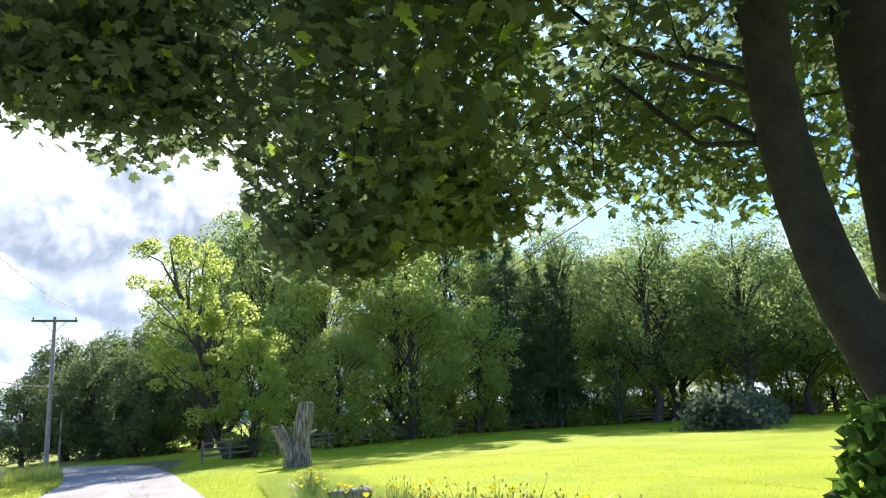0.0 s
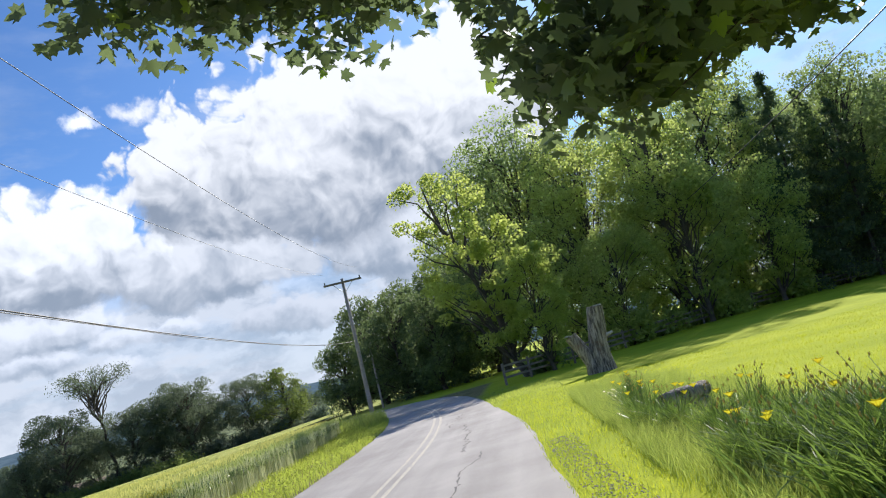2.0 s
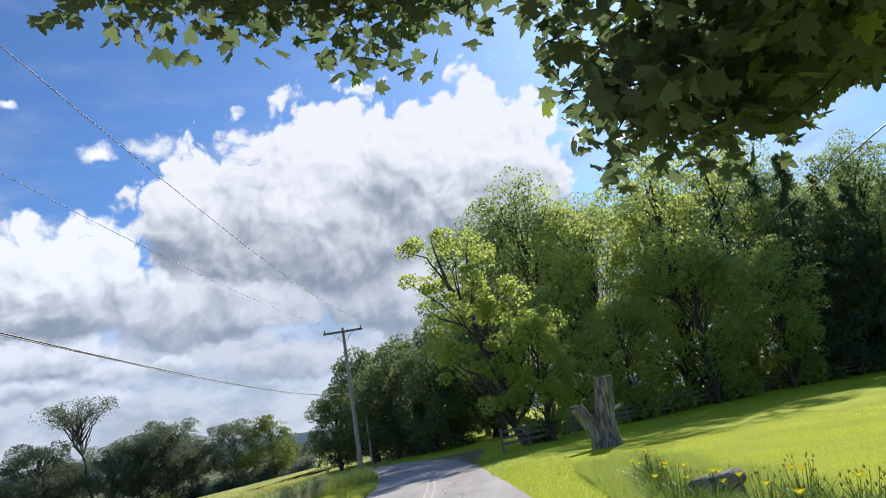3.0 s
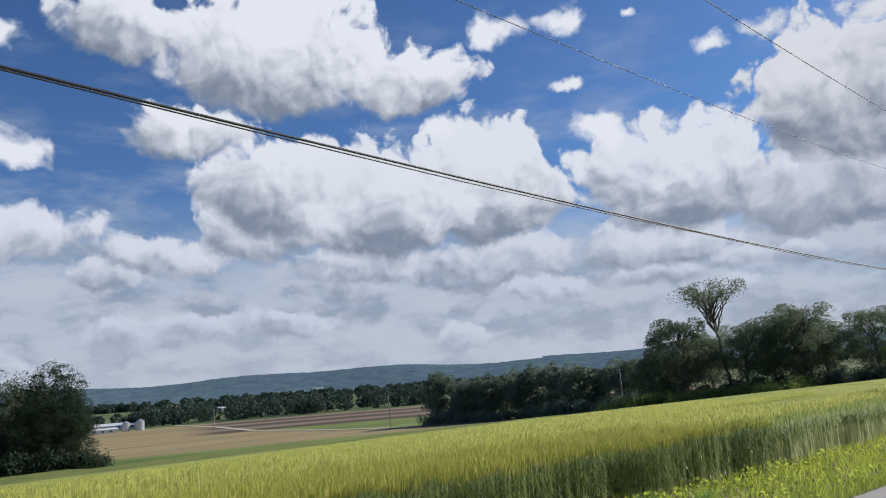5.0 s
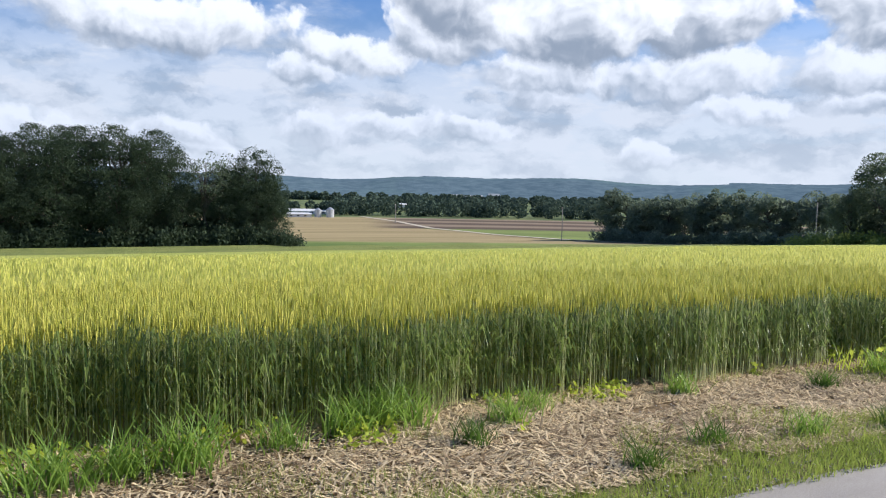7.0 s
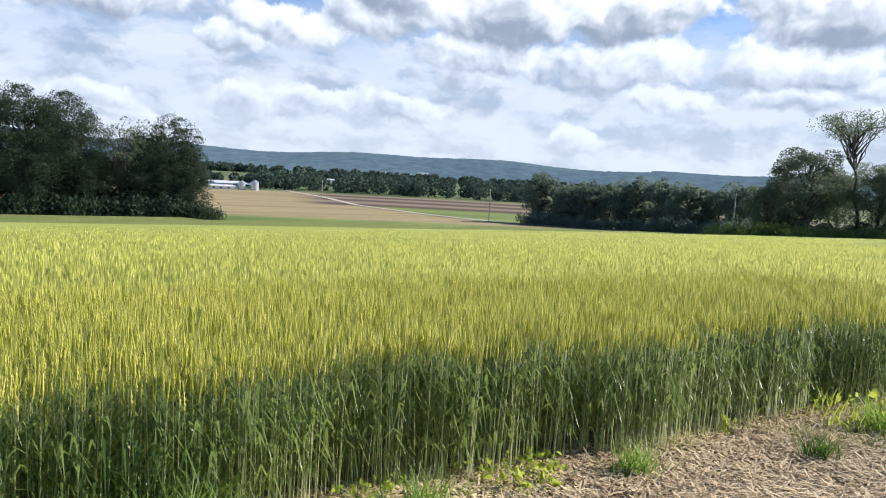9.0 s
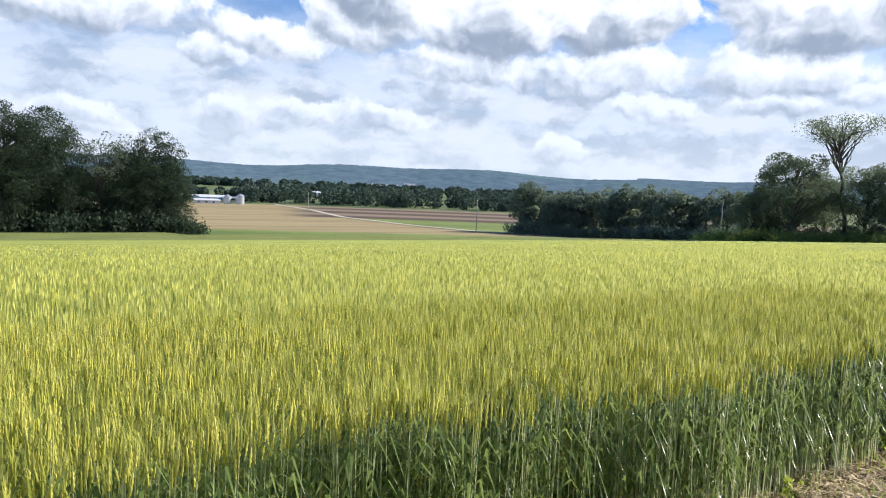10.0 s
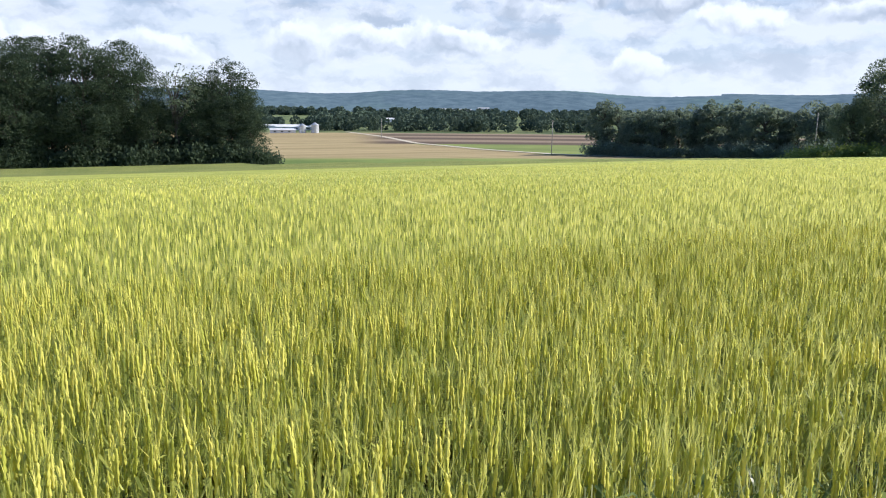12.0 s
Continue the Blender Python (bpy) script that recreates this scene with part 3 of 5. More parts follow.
def grow(name, at, label, mat, height, spread, crown_from, seed, leaves=6000, leaf=0.3, tips=110, trunk=0.25, lean=(0, 0), bark="bark",
         top_heavy=0.5, open_crown=0.0, flat=1.0, group="", clump=0.09, category="tree", stray=0.14):
    """A broadleaf tree: a tapered trunk with limbs, and a crown of clumped leaves with gaps."""
    rng = np.random.default_rng(seed)
    root = thing(name, at, label, category, group, rng.uniform(0, 360) if lean == (0, 0) else 0)
    wood, crown = Soup(), Soup()
    top = np.array([lean[0], lean[1], height * 0.93])
    stem = branch_path(rng, (0, 0, -0.3), top, 0, 8, 0.012)
    radii = [trunk * (1.35 if j == 0 else 1) * (1 - 0.9 * j / 8) + 0.02 for j in range(9)]
    tube(wood, stem, radii, 9)
    stem = np.array(stem)
    lumps = unit(rng.normal(size=(9, 3)))
    weights = rng.uniform(-0.12, 0.28, 9)
    centres = []
    while len(centres) < tips:
        d = unit(rng.normal(size=3))
        r = rng.uniform(0.25, 1.0) ** 0.45
        bulge = 1 + sum(w * max(0, float(d @ l)) ** 3 for w, l in zip(weights, lumps))
        mid = crown_from + (height - crown_from) * (0.42 + 0.14 * top_heavy)
        up = (height - mid) if d[2] > 0 else (mid - crown_from)
        p = np.array([d[0] * spread * bulge, d[1] * spread * bulge, d[2] * up * flat * bulge]) * r
        f = (p[2] + mid) / height
        p = p + np.array([lean[0] * f, lean[1] * f, mid])
        if open_crown and noise.noise(Vector(p) * 0.35 + Vector((seed, 0, 0))) < open_crown - 0.5:
            continue
        centres.append(p)
    centres = np.array(centres)
    limbs = 15
    for j, c in enumerate(centres[: limbs + 30]):
        z0 = max(crown_from * 0.75, min(c[2] - 0.12 * height - rng.uniform(0.05, 0.22) * height, height * 0.75))
        base = np.array([np.interp(z0, stem[:, 2], stem[:, k]) for k in range(3)])
        path = branch_path(rng, base, c, 0.1, 4, 0.05)
        r0 = trunk * (0.42 if j < limbs else 0.2)
        tube(wood, path, [r0 * (1 - 0.85 * k / 4) + 0.012 for k in range(5)], 5)
    puffs(crown, centres, clump * (spread + height * 0.5) * 1.35, leaves, leaf, rng, 0, stray)
    mesh_part("trunk", wood.mesh("trunk", [M[bark]], True), root)
    mesh_part("crown", crown.mesh("crown", [M[mat]]), root)
    return root


def conifer(name, at, label, mat, height, spread, seed, group="", leaves=5000, leaf=0.35):
    rng = np.random.default_rng(seed)
    root = thing(name, at, label, "tree", group)
    wood, crown = Soup(), Soup()
    tube(wood, [(0, 0, -0.3), (0, 0, height * 0.5), (0, 0, height * 0.97)], [0.24, 0.14, 0.02], 7)
    spots = []
    for j in range(120):
        f = (j + rng.uniform()) / 120
        z = height * (0.06 + 0.92 * f)
        length = spread * (1 - f) ** 0.8 * rng.uniform(0.7, 1.15) + 0.15
        a = rng.uniform(0, 2 * math.pi)
        tip = np.array([math.cos(a) * length, math.sin(a) * length, z - 0.22 * length])
        if j % 3 == 0:
            tube(wood, [(0, 0, z), tuple(tip)], [0.05 * (1 - f) + 0.01, 0.008], 4)
        k = max(8, int(leaves / 120 * (1.5 - f)))
        t = rng.uniform(0.15, 1.05, k)[:, None]
        p = np.array([0, 0, z]) + (tip - np.array([0, 0, z])) * t
        spots.append(p + rng.normal(size=(k, 3)) * np.array([0.2, 0.2, 0.14]) * (0.6 + length * 0.28))
    spread_leaves(crown, np.concatenate(spots), leaf, rng, 0, 0.9, 0.4)
    mesh_part("trunk", wood.mesh("trunk", [M["bark"]], True), root)
    mesh_part("crown", crown.mesh("crown", [M[mat]]), root)
    return root


def again(tree, x, y, size=1.0, turn=0.0, tall=1.0):
    m = pose(x, y, float(land(x, y)) - 0.05, 0, 0, turn) @ Matrix.Diagonal((size, size, size * tall, 1))
    return copy_thing(tree, m)


def polar(az, r, ox=5.0, oy=3.0):
    return ox + r * math.sin(radians(az)), oy + r * math.cos(radians(az))


def on_land(x, y, dz=-0.05):
    return x, y, float(land(x, y)) + dz


def build_woods():
    # the pale tree at the bend
    locust = grow("locust_tree", on_land(48.5, -0.6), "light green open-crowned tree beside the road bend", "locust_leaf", 14.2, 3.7, 1.4, 21, 16000, 0.21, 110, 0.22,
         (0.3, 3.9), top_heavy=0.1, open_crown=0.45, clump=0.042)
    again(locust, 48.0, -2.0, 0.52, 75)
    # the wood behind the lawn
    g = "trees of the wood"
    oak = grow("oak_tree", on_land(69, -3.5), "tall dark oak with dense foliage in the wood", "oak_leaf", 22.5, 4.9, 4.5, 31, 14000, 0.28, 150, 0.33, group=g, clump=0.07, open_crown=0.36)
    walnut = grow("walnut_tree", on_land(60, -13.5), "yellow-green leafy tree at the edge of the wood", "walnut_leaf", 18.8, 4.9, 1.4, 32, 15000, 0.26, 150, 0.28, group=g, clump=0.062, open_crown=0.4)
    cedar = conifer("cedar_tree", on_land(63, -24.5), "tall dark evergreen in the wood", "spruce_needle", 18.5, 4.6, 33, g, 11000, 0.34)
    ash = grow("ash_tree", on_land(71, -47), "leafy tree with a bare lower trunk in the wood", "oak_leaf", 18.0, 6.4, 4.0, 34, 15000, 0.28, 150, 0.34, open_crown=0.3, group=g, clump=0.075)
    young = grow("young_tree", on_land(57, -14), "young leafy tree at the edge of the wood", "walnut_leaf", 12.5, 3.6, 0.6, 35, 10000, 0.24, 110, 0.16, group=g, clump=0.07, open_crown=0.36)
    for x, y, s, turn, tall in ((76, 1, 0.95, 40, 1.0), (72, -9, 0.9, 130, 1.0), (70, -17, 0.95, 220, 1.0), (78, -27, 1.05, 300, 1.0), (80, -38, 0.9, 15, 1.0), (66, -31, 0.82, 75, 1.05),
                                 (90, -20, 1.1, 10, 1.0), (92, -50, 1.0, 60, 1.0), (84, -62, 0.95, 160, 1.0), (96, -36, 1.1, 200, 1.0), (88, -4, 1.05, 250, 1.0), (58, -66, 0.9, 90, 1), (44, -74, 0.85, 20, 1)):
        again(oak, x, y, s, turn, tall)
    for x, y, s, turn in ((62, -8, 0.86, 100), (67, -20, 1.05, 190), (60, -6.2, 0.7, 30), (73, -33, 0.9, 290), (66, -5, 0.95, 240), (78, -52, 0.9, 140), (62, -58, 0.8, 70)):
        again(walnut, x, y, s, turn)
    for x, y, s, turn in ((68, -29, 0.95, 40), (70, -25, 1.02, 200), (62, -28.5, 0.8, 100)):
        again(cedar, x, y, s, turn)
    for x, y, s, turn in ((64, -41, 0.95, 80), (66, -54, 0.95, 190), (56, -50, 0.85, 270), (75, -58, 1.05, 30), (50, -62, 0.9, 120), (84, -46, 1.0, 10), (59, -36, 1.0, 140), (55, -43, 0.95, 220), (48, -52, 0.95, 330)):
        again(ash, x, y, s, turn)
    for x, y, s, turn in ((59, -20, 0.9, 50), (60, -33, 0.85, 150), (66, -37, 0.8, 250), (55, -8, 0.7, 310), (74, -44, 0.8, 30), (70, -62, 0.9, 0), (72, -28, 0.95, 80), (70, -34, 0.9, 200), (67, -40, 0.95, 20), (63, -46, 0.9, 110), (60, -51, 0.9, 260),
                          (55, -55, 0.9, 310), (52, -60, 0.9, 45), (72, -51, 1.0, 5), (78, -34, 1.0, 60), (64, -62, 1.0, 170), (47, -57, 0.8, 130), (80, -22, 1.0, 20), (76, -15, 1.0, 290)):
        again(young, x, y, s, turn)
    # the dark trees beyond the bend
    g = "trees beyond the bend"
    spruce = conifer("spruce_tree", on_land(78, 9.2), "dark spruce beside the road beyond the bend", "spruce_needle", 9.6, 2.6, 41, g, 7000, 0.34)
    for x, y, s, turn in ((76, 5.2, 0.85, 200), (90, 12, 1.05, 90)):
        again(spruce, x, y, s, turn)
    elm = grow("elm_tree", on_land(84, 14.6), "rounded dark green tree beyond the bend", "bend_leaf", 11.2, 3.9, 0.5, 42, 14000, 0.26, 130, 0.25, group=g, clump=0.08, stray=0.08)
    for x, y, s, turn in ((84, 18.6, 0.76, 190), (79, 11.6, 0.92, 60), (74, 7.2, 0.8, 310), (95, 17, 1.0, 190), (90, 6, 1.2, 250), (102, 12, 1.2, 10), (82, 2, 1.2, 130), (98, 3, 1.4, 330)):
        again(elm, x, y, s, turn)


def build_field_trees():
    # the row beyond the wheat, with one tall bare-stemmed tree
    g = "trees beyond the wheat"
    grow("tall_tree", on_land(*polar(61.5, 150)), "tall tree with bare trunk and flat feathery crown", "hedge_leaf", 23.3, 6.8, 16.5, 51, 4600, 0.26, 44, 0.34,
                (-1.0, 1.8), top_heavy=0.9, open_crown=0.42, flat=0.65, group=g, clump=0.06)
    round_tree = grow("field_tree", on_land(*polar(58.2, 148)), "dark spreading tree at the edge of the wheat", "hedge_leaf", 16.6, 6.6, 2.0, 52, 22000, 0.28, 130, 0.36, open_crown=0.38, group=g, clump=0.08, stray=0.06)
    for az, r, s, turn in ((55.9, 152, 0.62, 40), (62.6, 149, 0.85, 90), (64.4, 152, 0.9, 150), (66.4, 150, 0.98, 230), (67.7, 157, 0.78, 300), (70.8, 156, 0.84, 20), (74.0, 165, 0.55, 170),
                            (75.3, 175, 0.45, 240), (60.2, 156, 0.8, 280), (57.2, 156, 0.7, 10)):
        x, y = polar(az, r)
        again(round_tree, x, y, s, turn)
    grow("pale_tree", on_land(*polar(73.4, 152)), "pale yellow-green tree at the edge of the wheat", "shrub_leaf", 11.0, 4.6, 1.0, 58, 8000, 0.34, 90, 0.25, open_crown=0.38, group=g)
    # the far hedgerow
    g = "trees of the far hedgerow"
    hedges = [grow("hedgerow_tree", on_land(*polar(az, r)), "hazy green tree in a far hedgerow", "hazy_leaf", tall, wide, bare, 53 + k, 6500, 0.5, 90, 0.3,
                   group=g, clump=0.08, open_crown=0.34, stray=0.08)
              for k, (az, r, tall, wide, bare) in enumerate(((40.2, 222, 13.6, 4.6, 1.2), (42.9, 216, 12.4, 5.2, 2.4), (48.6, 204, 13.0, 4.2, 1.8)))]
    rng = np.random.default_rng(5)
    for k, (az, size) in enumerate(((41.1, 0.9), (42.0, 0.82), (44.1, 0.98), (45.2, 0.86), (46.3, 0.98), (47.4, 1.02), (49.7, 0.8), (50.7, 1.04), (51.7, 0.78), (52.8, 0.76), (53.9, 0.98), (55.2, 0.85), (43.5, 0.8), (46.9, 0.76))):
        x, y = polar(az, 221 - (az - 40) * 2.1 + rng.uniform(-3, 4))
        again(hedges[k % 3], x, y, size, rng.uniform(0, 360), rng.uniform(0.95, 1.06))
    # the dark grove that stands out into the wheat
    g = "trees of the dark grove"
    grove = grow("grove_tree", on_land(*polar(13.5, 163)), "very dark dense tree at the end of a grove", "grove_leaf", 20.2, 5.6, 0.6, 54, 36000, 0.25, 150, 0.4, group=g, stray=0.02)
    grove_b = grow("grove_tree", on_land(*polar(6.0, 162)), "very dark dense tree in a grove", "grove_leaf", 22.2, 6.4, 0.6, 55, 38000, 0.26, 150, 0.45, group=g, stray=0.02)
    for az, r, s, turn, k in ((11.2, 162, 0.84, 60, 0), (9.3, 164, 0.6, 150, 0), (4.2, 160, 1.02, 40, 1), (2.3, 162, 1.0, 120, 1), (0.4, 160, 1.02, 200, 0), (-1.6, 162, 1.0, 250, 1), (-3.8, 160, 1.05, 300, 0),
                               (-6.0, 162, 1.0, 20, 1), (-8.5, 161, 1.0, 90, 0), (-11.5, 160, 1.05, 160, 1), (7.4, 162, 0.84, 310, 1), (11.8, 172, 0.7, 0, 1), (5, 175, 1.0, 75, 0), (1, 175, 1.05, 165, 1), (-3, 175, 1.05, 255, 0), (14.7, 161, 0.62, 15, 0), (13.5, 160, 0.55, 95, 1), (8.3, 160, 0.55, 215, 1)):
        x, y = polar(az, r)
        again(grove_b if k else grove, x, y, s, turn)
    sparse = grow("sparse_tree", on_land(*polar(9.9, 160)), "thin-leaved half-bare tree above the grove", "hedge_leaf", 18.8, 3.0, 9, 56, 1400, 0.4, 50, 0.3, open_crown=0.4, group=g)
    x, y = polar(12.0, 164)
    again(sparse, x, y, 1.0, 130)
    # far wooded belts in the valley
    for k, (a0, a1, r, h, name) in enumerate(((19.5, 40, 520, 13, "far_woodland"), (14, 24, 640, 9, "far_woodland"), (20, 60, 900, 13, "far_woodland"), (-20, 90, 1500, 16, "far_woodland"))):
        rng = np.random.default_rng(60 + k)
        soup = Soup()
        count = int((a1 - a0) / 360 * 2 * math.pi * r / (0.8 + r / 500))
        az = rng.uniform(a0, a1, count)
        rr = r + rng.uniform(0, 60, count)
        x, y = rr * np.sin(np.radians(az)), rr * np.cos(np.radians(az))
        z = land(x, y)
        hh = h * rng.uniform(0.55, 1.1, count)
        per = 130
        d = unit(rng.normal(size=(count, per, 3)))
        p = np.stack([x, y, z + hh * 0.52], 1)[:, None] + d * np.stack([hh * 0.48, hh * 0.48, hh * 0.5], 1)[:, None] * rng.uniform(0.75, 1.04, (count, per, 1))
        spread_leaves(soup, p.reshape(-1, 3), np.full(count * per, 0.5 + r / 420), rng, 0, 0.1, 0.9, d.reshape(-1, 3) * 1.5)
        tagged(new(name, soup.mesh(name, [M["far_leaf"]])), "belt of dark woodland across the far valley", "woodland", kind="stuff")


# ---------------------------------------------------------------- the maple over the road
def maple_outline():
    """One half of a five-lobed leaf, from stalk to tip."""
    half = [(0.0, -0.42), (0.34, -0.5), (0.3, -0.26), (0.54, -0.1), (0.42, 0.02), (0.5, 0.22), (0.22, 0.13), (0.18, 0.36), (0.0, 0.62)]
    return half + [(-x, y) for x, y in half[-2:0:-1]]


def maple_leaves(soup, at, size, rng, slot=0):
    pts = np.array(maple_outline())
    k, m = len(at), len(pts)
    n = unit(rng.normal(size=(k, 3)) * 0.75 + np.array([0, 0, 0.9]))
    d = unit(rng.normal(size=(k, 3)) + np.array([0.2, 0.1, -0.9]))
    s = unit(np.cross(d, n))
    d = np.cross(n, s)
    sz = (size * rng.uniform(0.7, 1.25, k))[:, None, None]
    curl = -0.28 * np.abs(pts[:, 0]) - 0.1 * pts[:, 1] ** 2
    rim = at[:, None] + sz * (s[:, None] * pts[None, :, 0:1] + d[:, None] * pts[None, :, 1:2] + n[:, None] * curl[None, :, None])
    verts = np.concatenate([at[:, None] - d[:, None] * sz * 0.08, rim], 1)
    i = np.arange(k)[:, None] * (m + 1)
    tris = np.concatenate([i + np.array([[0, 1 + j, 1 + (j + 1) % m]]) for j in range(m)])
    soup.add(verts.reshape(-1, 3), None, tris, slot)


def crown_floor(x, y):
    """The lower side of the maple's crown."""
    z = float(np.interp(y, (-3.6, -2.8, -2.3, -1.9, -1.4, -0.5, -0.25, -0.05, 0.3, 1.0, 2.6), (3.75, 3.4, 3.4, 3.25, 2.95, 2.95, 3.35, 4.0, 4.32, 4.3, 4.6)))
    return z + 0.18 * noise.noise(Vector((x * 1.4, y * 1.4, 2.0))) + 0.32 * max(0.0, 5.9 - x) + 0.5 * max(0.0, x - 7.6) * (y < -0.2)


def build_maple():
    root = thing("maple_tree", (3.9, -4.7, 0), "old maple with two dark trunks and broad lobed leaves", "tree")
    base = Vector((3.9, -4.7, 0))
    wood = Soup()
    first = [(-0.45, 0.1, -0.2), (-0.4, 0.2, 0.6), (-0.2, 0.46, 1.6), (-0.03, 0.63, 2.21), (0.04, 0.7, 2.58), (0.1, 0.76, 3.01), (0.14, 0.8, 3.45), (0.16, 0.82, 3.91), (0.15, 0.81, 4.61), (0.3, 1.1, 6.5), (0.8, 1.5, 9.0)]
    tube(wood, first, [0.36, 0.27, 0.21, 0.19, 0.186, 0.182, 0.18, 0.178, 0.175, 0.12, 0.04], 14)
    second = [(-0.1, -0.25, -0.2), (-0.08, -0.2, 0.8), (-0.04, -0.14, 2.4), (0.0, -0.1, 4.4), (0.0, -0.1, 7.0), (-0.4, -0.6, 10.5)]
    tube(wood, second, [0.5, 0.4, 0.34, 0.31, 0.2, 0.04], 14)
    mesh_part("trunk", wood.mesh("trunk", [M["maple_bark"]], True), root)
    rng = np.random.default_rng(77)
    limbs, sprays = Soup(), []
    while len(sprays) < 1150:
        x, y = 8.7 - 9.5 * rng.uniform() ** 1.5, rng.uniform(-9.5, 2.6)
        if ((x - 3.6) / 5.0) ** 2 + ((y + 3.4) / 6.1) ** 2 > 1.0 + 0.15 * noise.noise(Vector((x, y, 0))):
            continue
        if y < -2.4 and rng.uniform() < 0.58:
            continue
        if -2.4 < y < 0.1 and x > 5.2 and rng.uniform() < 0.4:
            continue
        lo = crown_floor(x, y) + 0.12
        hi = 10.5 * math.sqrt(max(0.05, 1 - ((x - 3.6) / 6) ** 2 - ((y + 3.4) / 7) ** 2))
        z = lo + abs(rng.normal()) * 1.3 if rng.uniform() < 0.75 else rng.uniform(lo, max(lo + 0.3, hi))
        sprays.append((x, y, z))
    sprays = np.array(sprays)
    # low sprays that hang out over the road and the lawn
    near = np.array([(7.07, 2.5, 4.72), (6.9, 2.1, 4.7), (7.2, 1.7, 4.55), (7.0, 1.3, 4.5), (7.5, 1.0, 4.45), (7.9, 0.9, 4.5), (7.1, 0.7, 4.45), (7.1, -0.2, 3.45), (6.9, -0.4, 3.1), (6.7, -0.5, 3.0),
                     (6.7, -0.9, 2.95), (6.6, -1.2, 2.9), (6.8, -1.5, 3.05), (7.2, -1.9, 3.3), (7.7, -2.4, 3.4), (8.1, -2.7, 3.42), (6.75, -3.6, 3.7), (7.2, -0.7, 3.2), (7.3, -1.2, 3.2), (6.5, -0.6, 3.15), (6.4, -1.0, 3.1)])
    near = np.concatenate([near, near + np.array([-0.1, -0.12, 0.25]), rng.uniform((6.9, -3.0, 3.5), (8.2, -1.5, 4.6), (46, 3)), rng.uniform((6.3, 0.3, 4.7), (7.4, 2.6, 5.5), (70, 3))])
    sprays = np.concatenate([sprays, near])
    for j, s in enumerate(sprays):
        z0 = min(max(2.6, s[2] - rng.uniform(0.6, 2.2)), 8)
        frm = first if s[1] > -4.5 else second
        st = np.array(frm)
        b = np.array([np.interp(z0, st[:, 2], st[:, k]) for k in range(3)])
        if j % 45 == 0 and s[1] < 0.5 and s[2] > crown_floor(s[0], s[1]) + 0.7 and s[1] > -7:
            path = branch_path(rng, b, s - np.array(base), 0.12, 5, 0.05)
            tube(limbs, path, [0.03, 0.025, 0.02, 0.015, 0.01, 0.006], 5)
        elif s[1] < 0.2 and s[0] < 7.6:
            tube(limbs, branch_path(rng, s - np.array(base) + rng.normal(size=3) * 0.3 + np.array([-0.1, -0.1, 0.3]), s - np.array(base), 0.05, 3, 0.06), [0.012, 0.009, 0.006, 0.004], 4)
    tagged(mesh_part("branchwork", limbs.mesh("branchwork", [M["maple_bark"]], True), root), kind="stuff")
    per = 31
    where = np.repeat(sprays - np.array(base), per, axis=0) + rng.normal(size=(len(sprays) * per, 3)) * np.array([0.3, 0.3, 0.22])
    crown = Soup()
    lowest = np.array([crown_floor(p[0] + base[0], p[1] + base[1]) for p in where])
    where = where[where[:, 2] > lowest - 0.06]
    young = rng.uniform(size=len(where)) < 0.035
    maple_leaves(crown, where[~young], np.full((~young).sum(), 0.142), rng, 0)
    maple_leaves(crown, where[young], np.full(young.sum(), 0.14), rng, 1)
    mesh_part("crown", crown.mesh("crown", [M["maple_leaf"], M["maple_young"]]), root)
    # climbing growth round the foot
    vine = thing("climbing_vine", (3.35, -4.0, 0), "glossy green vine massed round the maple's foot", "vine")
    soup = Soup()
    k = 2600
    a, h = rng.uniform(0, 6.28, k), rng.uniform(0, 1.0, k) ** 1.1
    r = 0.75 * np.sqrt(1 - h * 0.75) * rng.uniform(0.5, 1.05, k)
    spread_leaves(soup, np.stack([np.cos(a) * r, np.sin(a) * r, 0.05 + h * 1.5], 1), np.full(k, 0.13), rng, 0, 0.6, 0.75)
    mesh_part("foliage", soup.mesh("foliage", [M["vine_leaf"]]), vine)
    stems = Soup()
    for j in range(14):
        a = rng.uniform(0, 6.28)
        tube(stems, branch_path(rng, (math.cos(a) * 0.2, math.sin(a) * 0.2, -0.05), (math.cos(a) * 0.6, math.sin(a) * 0.6, rng.uniform(0.5, 1.5)), 0.1, 4), [0.015, 0.012, 0.009, 0.006, 0.003], 4)
    mesh_part("stems", stems.mesh("stems", [M["bark"]]), vine)


# ---------------------------------------------------------------- wheat and grasses
def wheat_edge(x):
    return 7.42 + 0.06 * np.sin(x * 1.7) + 0.05 * np.sin(x * 4.1 + 1) + np.maximum(0, road_mid(x) - 2.52)


